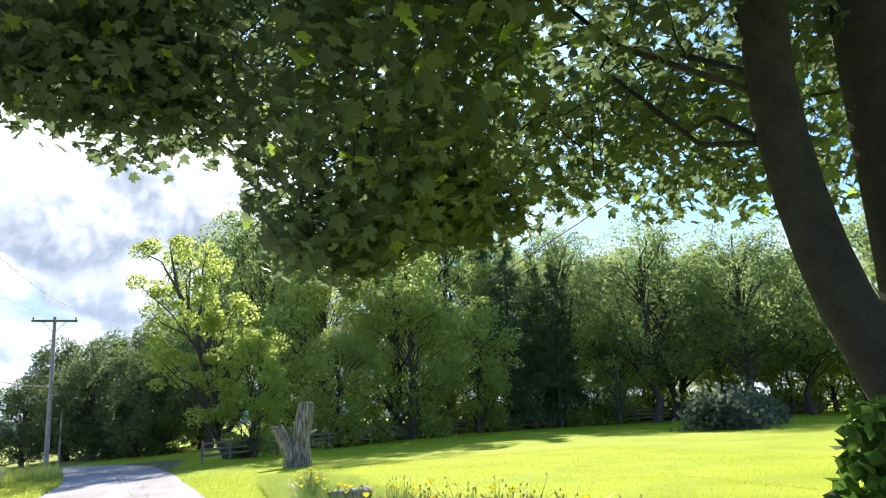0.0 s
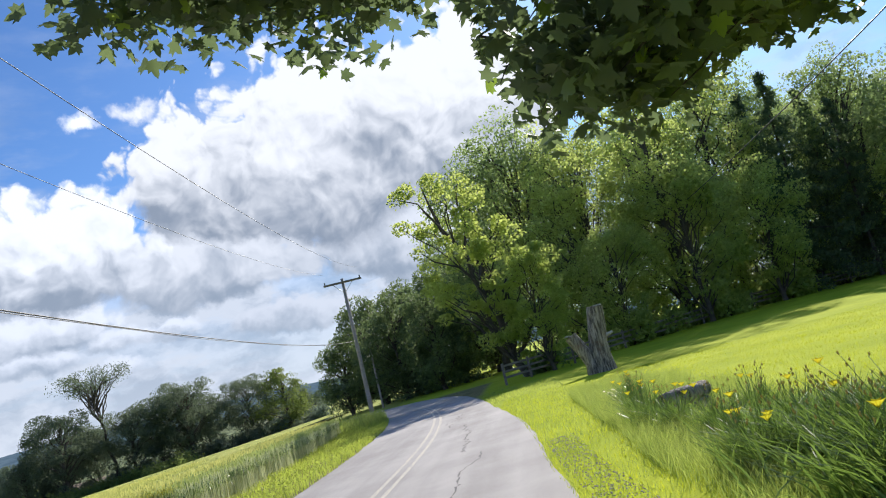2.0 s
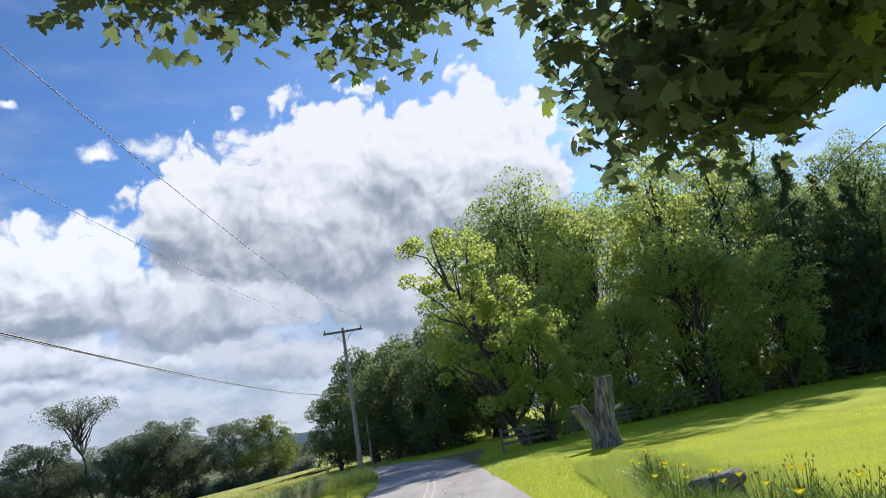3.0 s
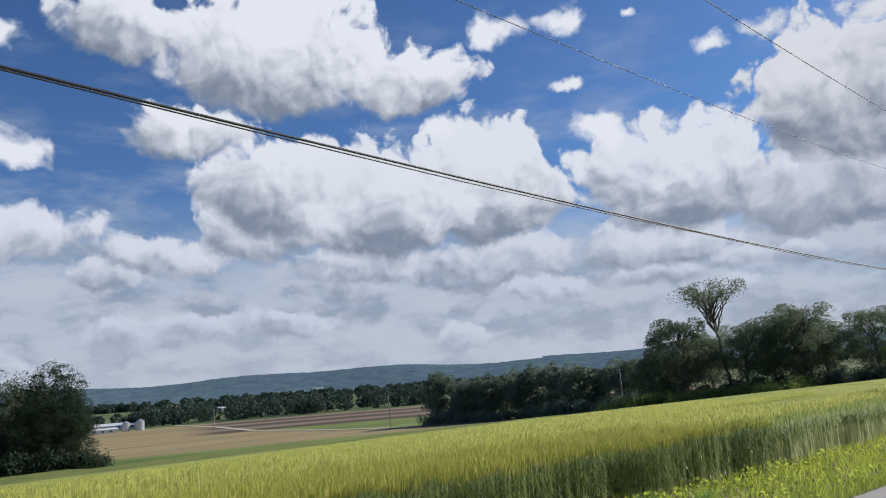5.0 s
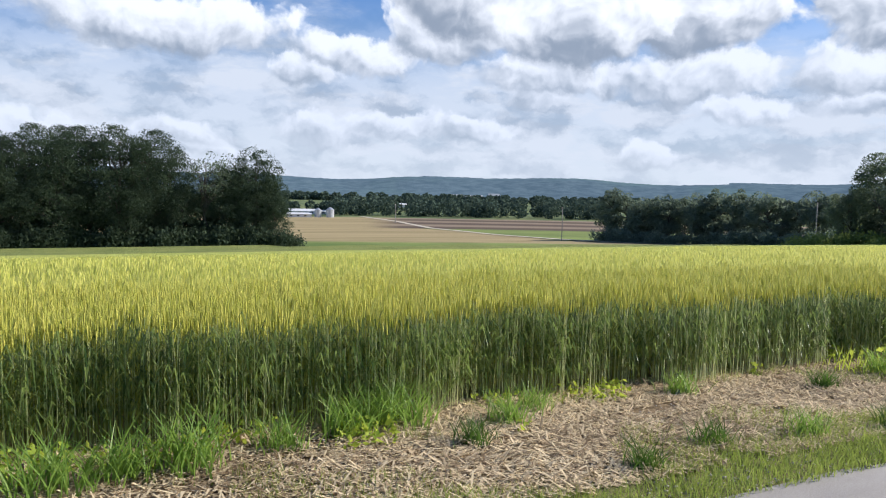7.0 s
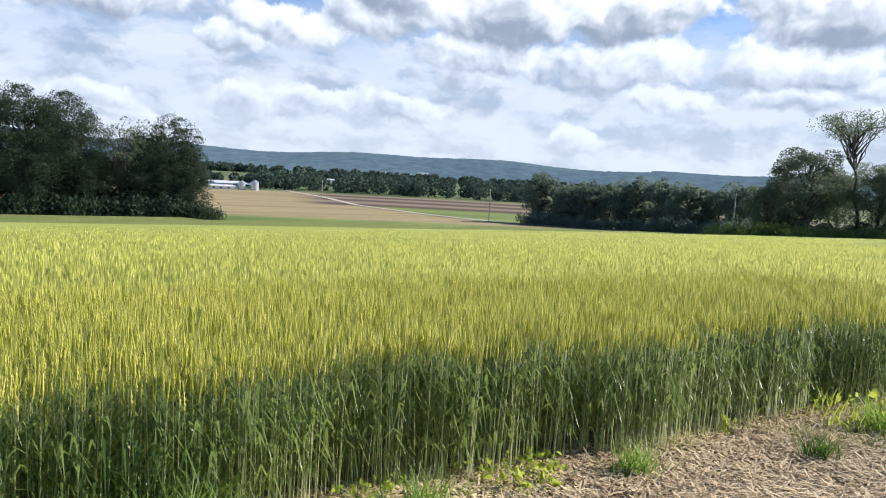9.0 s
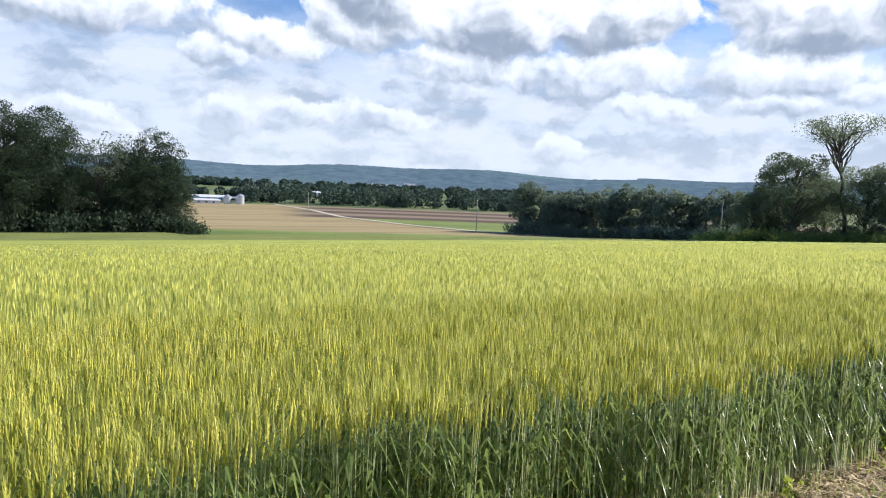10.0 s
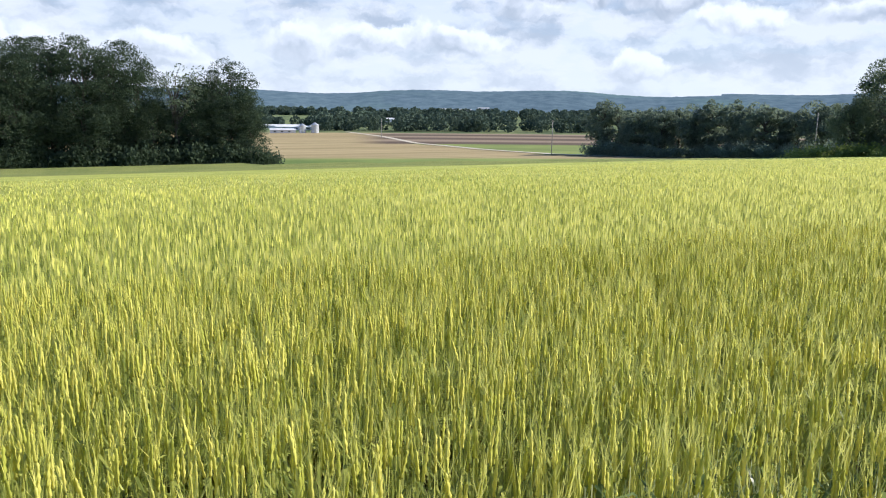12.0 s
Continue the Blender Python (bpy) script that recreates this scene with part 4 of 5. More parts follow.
def wheat_plants(soup, at, rng, near=True, fat=1.0, inner=True):
    k = len(at)
    h = rng.normal(0.79 if inner else 0.76, 0.04, k)
    px, py = at[:, 0], at[:, 1]
    h = h + 0.05 * np.sin(px * 7.3 + 2 * np.sin(py * 3.1)) * np.sin(py * 6.1 + 1.7 * np.sin(px * 2.7))      # uneven stand
    a = rng.uniform(0, 2 * math.pi, k)
    lean = np.stack([np.cos(a), np.sin(a), np.zeros(k)], 1) * rng.uniform(0.0, 0.055, k)[:, None]
    top = at + lean + np.stack([np.zeros(k), np.zeros(k), h], 1)
    side = np.stack([-np.sin(a + 0.7), np.cos(a + 0.7), np.zeros(k)], 1)
    w = (0.0032 if inner else 0.0025) * fat
    i4, i = np.arange(k)[:, None] * 4, np.arange(k)[:, None]
    soup.add(np.stack([at - side * w, at + side * w, top + side * w * 0.6, top - side * w * 0.6], 1), i4 + np.array([[0, 1, 2, 3]]), None, 3 if inner else 0)
    # ear
    up = unit(lean * 1.5 + np.array([0, 0, 0.8]) + rng.normal(size=(k, 3)) * 0.055)
    s1 = unit(np.cross(up, rng.normal(size=(k, 3))))
    s2 = np.cross(up, s1)
    length, ew = rng.uniform(0.075, 0.11, k)[:, None], (0.0062 if near else 0.005) * fat
    if near:
        # stacked spikelets: rings of changing width along the ear
        rings = ((0.08, 0.75), (0.2, 0.5), (0.33, 1.05), (0.46, 0.6), (0.6, 1.0), (0.73, 0.55), (0.87, 0.8))
        per, last = 2 + 3 * len(rings), 3 * len(rings) - 1
        v = [top, top + up * length]
        for f, g in rings:
            v += [top + up * length * f + (s1 * c + s2 * s) * ew * g for c, s in ((1, 0), (-0.5, 0.87), (-0.5, -0.87))]
        quads = np.concatenate([i * per + np.array([[2 + 3 * q + e, 2 + 3 * q + (e + 1) % 3, 5 + 3 * q + (e + 1) % 3, 5 + 3 * q + e]]) for q in range(len(rings) - 1) for e in range(3)])
        tris = np.concatenate([i * per + np.array([[0, 2 + (e + 1) % 3, 2 + e]]) for e in range(3)] + [i * per + np.array([[1, last + e, last + (e + 1) % 3]]) for e in range(3)])
        soup.add(np.stack(v, 1), quads, tris, 1)
        # bristles
        bw = 0.0013 * fat
        for f in (0.3, 0.55, 0.75, 0.9, 1.0):
            b0 = top + up * length * f
            tip = b0 + unit(up + rng.normal(size=(k, 3)) * 0.22) * rng.uniform(0.05, 0.09, (k, 1))
            soup.add(np.stack([b0 - s1 * bw, b0 + s1 * bw, tip], 1), None, i * 3 + np.array([[0, 1, 2]]), 1)
    else:
        v = np.stack([top, top + up * length * 0.5 + s1 * ew, top + up * length, top + up * length * 0.5 - s1 * ew,], 1)
        soup.add(v, i4 + np.array([[0, 1, 2, 3]]), None, 1 if inner else 4)
    for f0 in (((0.3, 0.48, 0.64, 0.78, 0.87) if not inner else (0.35, 0.62, 0.82)) if near else (0.75,)):
        a2 = rng.uniform(0, 2 * math.pi, k)
        o = np.stack([np.cos(a2), np.sin(a2), np.zeros(k)], 1)
        sd = np.stack([-np.sin(a2), np.cos(a2), np.zeros(k)], 1) * (0.0045 if inner else 0.0062) * fat
        start = at + (top - at) * (f0 * rng.uniform(0.8, 1.1, k))[:, None]
        ln = rng.uniform(0.08, 0.19, k)[:, None]
        m1 = start + o * ln * 0.45 + np.array([0, 0, 1.0]) * ln * rng.uniform(0.2, 0.7, (k, 1))
        m2 = start + o * ln + np.array([0, 0, 1.0]) * ln * rng.uniform(-0.9, 0.4, (k, 1))
        i5 = np.arange(k)[:, None] * 5
        soup.add(np.stack([start - sd * 0.6, start + sd * 0.6, m1 + sd, m1 - sd, m2], 1), i5 + np.array([[0, 1, 2, 3]]), i5 + np.array([[3, 2, 4]]), 3 if inner else 2)


def build_wheat():
    rng = np.random.default_rng(9)

    def scatter(x0, x1, d0, d1, count):
        x = rng.uniform(x0, x1, count)
        y = wheat_edge(x) + rng.uniform(d0, d1, count)
        return np.stack([x, y, land(x, y)], 1)

    soup = Soup()
    wheat_plants(soup, scatter(1.0, 17, 0.0, 0.34, 3200), rng, inner=False)
    wheat_plants(soup, scatter(3.0, 16, 0.3, 3.2, 15500), rng)
    wheat_plants(soup, scatter(-4, 3, 0, 3, 2200), rng)
    wheat_plants(soup, scatter(16, 42, 0.6, 3.0, 9000), rng, False, 1.9)
    wheat_plants(soup, scatter(16, 40, 0.0, 0.7, 4600), rng, False, 1.9, False)
    wheat_plants(soup, scatter(3, 24, 3.2, 8, 26000), rng, False, 1.5)
    wheat_plants(soup, scatter(-3, 45, 8, 18, 34000), rng, False, 2.3)
    wheat_plants(soup, scatter(-6, 80, 18, 48, 40000), rng, False, 3.8)
    tagged(new("wheat_crop", soup.mesh("wheat_crop", [M["wheat_stem"], M["wheat_ear"], M["wheat_leaf"], M["wheat_upper"], M["wheat_green_ear"]])), "standing green-gold wheat with blue-green stems", "wheat", kind="stuff")
    # the closed top of the crop further in
    d = np.concatenate([np.array([1.6, 2.4, 3.5, 5, 7, 10, 14, 20, 28, 38, 50, 65, 80, 95, 110, 125, 140, 152])])
    xs = np.concatenate([np.arange(-60, 60, 3.0), np.arange(60, 150, 6.0)])
    gx, gd = np.meshgrid(xs, d, indexing="ij")
    gy = wheat_edge(np.minimum(gx, 75)) + gd
    gz = land(gx, gy) + np.interp(gd, [0, 3, 10, 30, 60], [0.35, 0.55, 0.72, 0.82, 0.86])
    c = len(d)
    inside = np.hypot(gx, gy) < 156
    i = (np.arange(len(xs) - 1)[:, None] * c + np.arange(c - 1)[None]).ravel()
    faces = np.stack([i, i + c, i + c + 1, i + 1], 1)
    faces = faces[inside.ravel()[faces].all(1)]
    m, n = material("wheat_top")
    at = place(n)
    g = n.tree.nodes.new("ShaderNodeMapping")
    n.tree.links.new(at, g.inputs[0])
    g.inputs["Scale"].default_value = (1.0, 1.0, 0.2)
    tuft = n.noise(g.outputs[0], 5.0, 6.0, 0.75)
    swell = n.noise(g.outputs[0], 0.12, 4.0, 0.6)
    f = n.math("ADD", n.math("MULTIPLY", tuft, 0.6), n.math("MULTIPLY", swell, 0.45))
    col = n.mix(n.step(f, 0.36, 0.7), (0.3, 0.36, 0.07), (0.6, 0.6, 0.17))
    cut = n.tree.nodes.new("ShaderNodeSeparateXYZ")
    n.tree.links.new(at, cut.inputs[0])
    inner = n.math("ADD", n.math("ADD", cut.outputs[1], n.math("MULTIPLY", cut.outputs[0], 0.1)), n.math("MULTIPLY", swell, 14.0))
    col = n.mix(n.step(inner, 100.0, 112.0), col, n.mix(n.step(f, 0.36, 0.7), (0.16, 0.2, 0.06), (0.3, 0.32, 0.1)))
    finish(n, n.add("BsdfPrincipled", Base__Color=col, Roughness=0.9, Specular__IOR__Level=0.1, Normal=bumped(n, tuft, 1.0, 0.2)))
    me = raw_mesh("wheat_canopy", np.stack([gx, gy, gz], -1), faces, None, [m], smooth=True)
    tagged(new("wheat_canopy", me), "dense top of the yellow-green wheat field", "wheat", kind="stuff")


def build_grass():
    rng = np.random.default_rng(19)

    def patch(name, label, mat, count, xs, ys, height, width, lean, test=None, category="grass", segs=2):
        x, y = rng.uniform(*xs, count), rng.uniform(*ys, count)
        keep = (y - road_mid(x) > road_left(x) - 0.03) | (y - road_mid(x) < road_right(x) + 0.04)
        if test is not None:
            keep &= test(x, y)
        x, y = x[keep], y[keep]
        soup = Soup()
        blades(soup, np.stack([x, y, land(x, y) - 0.01], 1), height * rng.uniform(0.5, 1.25, len(x)), width * rng.uniform(0.7, 1.3, len(x)), lean * rng.uniform(0.3, 1.5, len(x)), rng, 0, segs)
        tagged(new(name, soup.mesh(name, [M[mat]])), label, category, kind="stuff")

    clumpy = lambda s, lo: (lambda x, y: np.array([noise.noise(Vector((a * s, b * s, 5.0))) for a, b in zip(x, y)]) > lo)
    patch("lawn_grass", "bright mown lawn grass", "lawn_blade", 60000, (4, 30), (-16, 1.0), 0.06, 0.012, 0.5)
    patch("roadside_grass", "short roadside grass along the asphalt", "verge_blade", 14000, (3, 40), (-1.3, 3.0), 0.1, 0.01, 0.6, lambda x, y: y < road_mid(x))
    patch("verge_grass", "patchy green verge grass beside the road", "verge_blade", 24000, (3, 13), (5.0, 7.6), 0.11, 0.0055, 0.6, clumpy(1.1, 0.1))
    patch("verge_grass", "short green grass along the edge of the asphalt", "verge_blade", 30000, (3, 16), (4.98, 5.95), 0.11, 0.0055, 0.7, lambda x, y: (y - 5.0) < 0.75 + 0.3 * np.sin(x * 2.3) * np.sin(x * 0.9 + 1))
    patch("verge_grass", "thick green verge grass beside the wheat", "verge_lush", 36000, (11.5, 48), (5.0, 11), 0.22, 0.016, 0.6, lambda x, y: (y < wheat_edge(x) + 0.2) & (x + y * 0.4 > 14.6))
    patch("verge_grass", "rough grass around the foot of the pole", "tall_grass", 5000, (38, 56), (6, 14), 0.7, 0.03, 0.4, lambda x, y: y > road_mid(x) + 2.4)
    patch("meadow_grass", "tall unmown grass round the flower bed", "tall_grass", 62000, (7.0, 24), (-4.0, -1.0), 0.34, 0.0065, 0.55, lambda x, y: (np.abs(y + 2.35 - 0.015 * x) < 1.2 + 0.3 * np.sin(x * 1.3) + 0.5 * (rng.uniform(size=len(x)) - 0.5)) & (np.hypot(x - 13.3, y + 2.0) > 0.55), segs=3)
    k = 22000
    x, y = rng.uniform(11, 44, k), rng.uniform(5.1, 11, k)
    keep = (y - road_mid(x) > road_left(x) + 0.15) & (y < wheat_edge(x) + 0.1) & (x + y * 0.4 > 15.2)
    keep &= np.array([noise.noise(Vector((p * 0.8, q * 0.9, 2.0))) for p, q in zip(x, y)]) > -0.05
    x, y = x[keep], y[keep]
    soup = Soup()
    spread_leaves(soup, np.stack([x, y, land(x, y) + rng.uniform(0.02, 0.2, len(x))], 1), rng.uniform(0.035, 0.075, len(x)), rng, 0, 0.3, 0.7)
    tagged(new("verge_weeds", soup.mesh("verge_weeds", [M["verge_lush"]])), "broad-leaved weeds among the verge grass", "weeds", kind="stuff")
    k = 9000
    x, y = rng.uniform(2.5, 12, k), rng.uniform(6.3, 7.55, k)
    keep = np.array([noise.noise(Vector((p * 1.3, q * 1.6, 8.0))) + (q - 7.1) * 0.6 - 0.05 * max(0.0, p - 7.5) for p, q in zip(x, y)]) > 0.2
    x, y = x[keep], y[keep]
    soup = Soup()
    spread_leaves(soup, np.stack([x, y, land(x, y) + rng.uniform(0.01, 0.13, len(x))], 1), rng.uniform(0.03, 0.065, len(x)), rng, 0, 0.3, 0.6)
    tagged(new("verge_weeds", soup.mesh("verge_weeds", [M["verge_lush"]])), "low green weeds at the foot of the wheat", "weeds", kind="stuff")
    # straw and stones on the bare strip
    k = 75000
    x, y = rng.uniform(2, 13.5, k), rng.uniform(5.5, 7.7, k)
    keep = np.array([noise.noise(Vector((p * 1.7, q * 2.6, 9.0))) + 0.5 * noise.noise(Vector((p * 5, q * 5, 3.0))) for p, q in zip(x, y)]) > -0.55
    x, y = x[keep], y[keep]
    k = len(x)
    a, t, ln = rng.uniform(0, 6.28, k), rng.normal(size=k) * 0.18, rng.uniform(0.05, 0.28, k)
    ln = ln * 0.42
    d = np.stack([np.cos(a), np.sin(a), t], 1)
    mid = np.stack([x, y, land(x, y) + 0.012 + np.abs(t) * ln * 0.5 + rng.uniform(0, 0.02, k)], 1)
    s = np.stack([-np.sin(a), np.cos(a), np.zeros(k)], 1) * rng.uniform(0.0018, 0.0065, k)[:, None]
    e = d * ln[:, None] / 2
    soup = Soup()
    soup.add(np.stack([mid - e - s, mid - e + s, mid + e + s, mid + e - s], 1), np.arange(k)[:, None] * 4 + np.array([[0, 1, 2, 3]]))
    tagged(new("straw_litter", soup.mesh("straw_litter", [M["straw"]])), "dry straw scattered over the bare verge", "straw", kind="stuff")
    k = 8000
    soup = Soup()
    ico = np.array([[0, 0, 1], [1, 0, 0], [0, 1, 0], [-1, 0, 0], [0, -1, 0], [0, 0, -1]], float)
    ft = np.array([[0, 1, 2], [0, 2, 3], [0, 3, 4], [0, 4, 1], [5, 2, 1], [5, 3, 2], [5, 4, 3], [5, 1, 4]])
    side_a = rng.uniform(size=k) < 0.75
    x = rng.uniform(3.5, 15, k)
    y = np.where(side_a, rng.uniform(5.1, 7.2, k), rng.uniform(-0.6, -0.1, k) + road_mid(x) + road_right(x))
    v = ico[None] * rng.uniform(0.6, 1.4, (k, 6, 1)) * rng.uniform(0.004, 0.015, (k, 1, 1)) * np.array([1.2, 1, 0.7]) + np.stack([x, y, land(x, y) + 0.006], 1)[:, None]
    soup.add(v, None, np.concatenate([np.arange(k)[:, None] * 6 + f[None] for f in ft]))
    tagged(new("gravel", soup.mesh("gravel", [M["rock"]])), "loose gravel along the edge of the asphalt", "gravel", kind="stuff")


# ---------------------------------------------------------------- things on the lawn and the verge
def lily_clump(x, y, size, seed, flowers):
    rng = np.random.default_rng(seed)
    root = thing("daylily_clump", on_land(x, y, 0), "daylily clump with arching green blades and yellow flowers", "flower clump", "daylilies of the bed")
    soup = Soup()
    k = int(700 * size)
    p = np.stack([rng.normal(size=k) * 0.26 * size, rng.normal(size=k) * 0.26 * size, np.zeros(k)], 1)
    blades(soup, p, rng.uniform(0.4, 0.72, k) * (0.75 + 0.25 * size), 0.011 + 0.017 * min(1.0, size * size), rng.uniform(0.35, 1.0, k), rng, 0, 4, 1.2)
    mesh_part("leaves", soup.mesh("leaves", [M["lily_blade"]]), root)
    for j in range(flowers + int(24 * size)):
        a, r = rng.uniform(0, 6.28), rng.uniform(0.05, 0.45) * size
        top = np.array([math.cos(a) * r * 1.4, math.sin(a) * r * 1.4, rng.uniform(0.5, 0.74) * (0.8 + 0.2 * size)])
        st = Soup()
        tube(st, branch_path(rng, (math.cos(a) * r * 0.4, math.sin(a) * r * 0.4, 0), top, 0.03, 3, 0.02), [0.006, 0.005, 0.004, 0.003], 4)
        stalk = mesh_part("stalk", st.mesh("stalk", [M["lily_blade"]]), root)
        fl = Soup()
        if j < flowers:
            for q in range(6):
                b = q * math.pi / 3 + rng.uniform(-0.15, 0.15)
                o, s = np.array([math.cos(b), math.sin(b), 0]), np.array([-math.sin(b), math.cos(b), 0])
                v = [top, top + o * 0.022 + s * 0.017 + np.array([0, 0, 0.045]), top + o * 0.055 + np.array([0, 0, 0.055]), top + o * 0.022 - s * 0.017 + np.array([0, 0, 0.045])]
                fl.add(v, None, [(0, 1, 2), (0, 2, 3)])
            mesh_part("flower", fl.mesh("flower", [M["yellow_petal"]]), stalk, "open yellow flower")
        else:
            for q in range(1):
                c = top + rng.normal(size=3) * 0.018
                tube(fl, [c, c + np.array([rng.normal() * 0.008, rng.normal() * 0.008, 0.02]), c + np.array([0, 0, 0.04])], [0.003, 0.011, 0.003], 5)
            mesh_part("bud", fl.mesh("bud", [M["seed_head"]]), stalk, "brownish closed bud")


def build_bed():
    for x, y, s, seed, fl in ((7.9, -2.85, 1.75, 1, 3), (7.35, -2.45, 1.5, 2, 2), (6.9, -2.2, 1.2, 21, 1), (8.5, -2.35, 1.3, 22, 2), (9.1, -1.7, 0.6, 3, 3), (8.6, -1.75, 0.6, 4, 1), (9.9, -2.4, 0.7, 5, 1), (10.9, -1.9, 0.55, 6, 2), (12.2, -1.7, 0.5, 7, 3), (13.2, -1.5, 0.5, 8, 3),
                              (14.6, -1.6, 0.5, 9, 3), (16.2, -1.7, 0.5, 10, 2), (6.9, -3.3, 1.1, 11, 1), (11.8, -2.6, 0.5, 12, 2), (17.5, -1.9, 0.5, 13, 2)):
        lily_clump(x, y, s, seed, fl)


def build_stump():
    root = thing("tree_stump", on_land(32.6, -2.95), "tall grey weathered stump with two sawn stems", "stump")
    for k, (path, radii) in enumerate((([(0, -0.15, -0.2), (0, -0.15, 0.5), (0, -0.2, 1.2), (0.02, -0.34, 1.9), (0.05, -0.44, 2.62)], [0.58, 0.46, 0.38, 0.36, 0.31]),
                                       ([(-0.05, 0.1, -0.2), (-0.05, 0.18, 0.5), (-0.05, 0.5, 1.1), (-0.05, 0.8, 1.68)], [0.46, 0.34, 0.27, 0.25]))):
        soup = Soup()
        tube(soup, path, radii, 14, cap=False)
        me = soup.mesh("stem", [M["dead_wood"]], True)
        rng = np.random.default_rng(k)
        for v in me.vertices:
            a = math.atan2(v.co.y, v.co.x)
            v.co += Vector((v.co.x, v.co.y + 0.0, 0)).normalized() * 0.04 * noise.noise(Vector((a * 3, v.co.z * 0.6, k * 7.0)))
        stem = mesh_part("stem", me, root)
        bm = bmesh.new()
        bmesh.ops.create_cone(bm, cap_ends=True, segments=14, radius1=radii[-1] * 0.98, radius2=radii[-1] * 0.9, depth=0.05, matrix=Matrix.Translation(path[-1]) @ pose(0, 0, 0, 6 if k else -4, 5, 0))
        part("sawn_top", bm, M["cut_wood"], stem, "pale sawn end grain")
    soup = Soup()
    tube(soup, [(-0.1, -0.5, 1.4), (-0.15, -0.86, 1.5)], [0.08, 0.055], 8)
    mesh_part("knot", soup.mesh("knot", [M["cut_wood"]], True), root, "pale broken branch stub")
    log = thing("fallen_log", on_land(13.65, -2.15, 0), "grey weathered log lying in the tall grass", "log", turn=-57)
    soup = Soup()
    tube(soup, [(-0.47, 0, 0.3), (-0.45, 0, 0.3), (-0.15, 0.02, 0.31), (0.2, 0, 0.32), (0.46, 0.03, 0.33)], [0.09, 0.13, 0.14, 0.13, 0.12], 12)
    mesh_part("trunk_piece", soup.mesh("trunk_piece", [M["dead_wood"]], True), log)
    for s in (-0.28, 0.28):
        soup = Soup()
        tube(soup, [(s, -0.05, -0.05), (s, 0.02, 0.19)], [0.17, 0.15], 9)
        mesh_part("block", soup.mesh("block", [M["dead_wood"]], True), log)


def build_fence():
    root = thing("rail_fence", (0, 0, 0), "weathered split-rail fence along the wood", "fence")
    pts = []
    stops = [(44, 1.0), (50.5, -3.4), (55, -9), (60, -18), (63, -29), (64, -42), (60, -56), (52, -64)]
    for (ax, ay), (bx, by) in zip(stops, stops[1:]):
        k = max(1, round(math.hypot(bx - ax, by - ay) / 2.8))
        pts += [(ax + (bx - ax) * j / k, ay + (by - ay) * j / k) for j in range(k)]
    bm = bmesh.new()
    box(bm, (-0.07, -0.07, -0.3), (0.07, 0.07, 1.2), 0.015)
    post_mesh = bpy.data.meshes.new("post")
    bm.to_mesh(post_mesh)
    bm.free()
    post_mesh.materials.append(M["fence_wood"])
    bm = bmesh.new()
    box(bm, (0, -0.03, -0.06), (1, 0.03, 0.06), 0.012)
    rail_mesh = bpy.data.meshes.new("rail")
    bm.to_mesh(rail_mesh)
    bm.free()
    rail_mesh.materials.append(M["fence_wood"])
    for (ax, ay), (bx, by) in zip(pts, pts[1:]):
        za, zb = float(land(ax, ay)), float(land(bx, by))
        p = mesh_part("post", post_mesh, root)
        p.matrix_basis = pose(ax, ay, za)
        for h in (0.4, 0.72, 1.04):
            d = Vector((bx - ax, by - ay, zb - za))
            r = mesh_part("rail", rail_mesh, root)
            r.matrix_basis = Matrix.Translation((ax, ay, za + h)) @ d.to_track_quat("X", "Z").to_matrix().to_4x4() @ Matrix.Diagonal((d.length, 1, 1, 1))


def sagging(name, a, b, low, low_x, radius, label, twist=0.0):
    """A wire between two places whose height follows a parabola with its lowest place at low_x."""
    k = 40
    span = max(abs(a[0] - low_x), abs(b[0] - low_x))
    curve = bpy.data.curves.new(name, "CURVE")
    curve.dimensions, curve.bevel_depth, curve.bevel_resolution = "3D", radius, 1
    spline = curve.splines.new("POLY")
    spline.points.add(k)
    for j in range(k + 1):
        f = j / k
        x = a[0] + (b[0] - a[0]) * f
        y = a[1] + (b[1] - a[1]) * f
        end = b if (x > low_x) == (b[0] > low_x) else a
        z = low + (end[2] - low) * ((x - low_x) / (end[0] - low_x)) ** 2 if abs(end[0] - low_x) > 1e-6 else low
        spline.points[j].co = (x, y, z + twist * math.sin(x * 2.1), 1)
    curve.materials.append(M["wire"])
    return tagged(new(name, curve), label, "cable")


def utility_pole(at, height, label, arm=1.3, turn=0.0, thick=0.14):
    root = thing("utility_pole", at, label, "utility pole", turn=turn)
    soup = Soup()
    tube(soup, [(0, 0, -0.6), (0, 0, height * 0.5), (0, 0, height)], [thick * 1.1, thick * 0.95, thick * 0.72], 12)
    mesh_part("shaft", soup.mesh("shaft", [M["pole_wood"]], True), root)
    if arm:
        bm = bmesh.new()
        box(bm, (-0.2, -arm, height - 0.33), (-0.08, arm, height - 0.2), 0.012)
        bar = part("crossarm", bm, M["fence_wood"], root, "dark wooden crossarm")
        for s in (-1, 1):
            so = Soup()
            tube(so, [(-0.14, s * 0.08, height - 0.95), (-0.14, s * arm * 0.5, height - 0.33)], [0.018, 0.018], 5)
            mesh_part("brace", so.mesh("brace", [M["metal"]]), root)
            bm = bmesh.new()
            bmesh.ops.create_cone(bm, cap_ends=True, segments=8, radius1=0.035, radius2=0.05, depth=0.16, matrix=Matrix.Translation((-0.14, s * (arm - 0.1), height - 0.12)))
            part("insulator", bm, M["glass_insulator"], bar, "dark insulator")
    return root


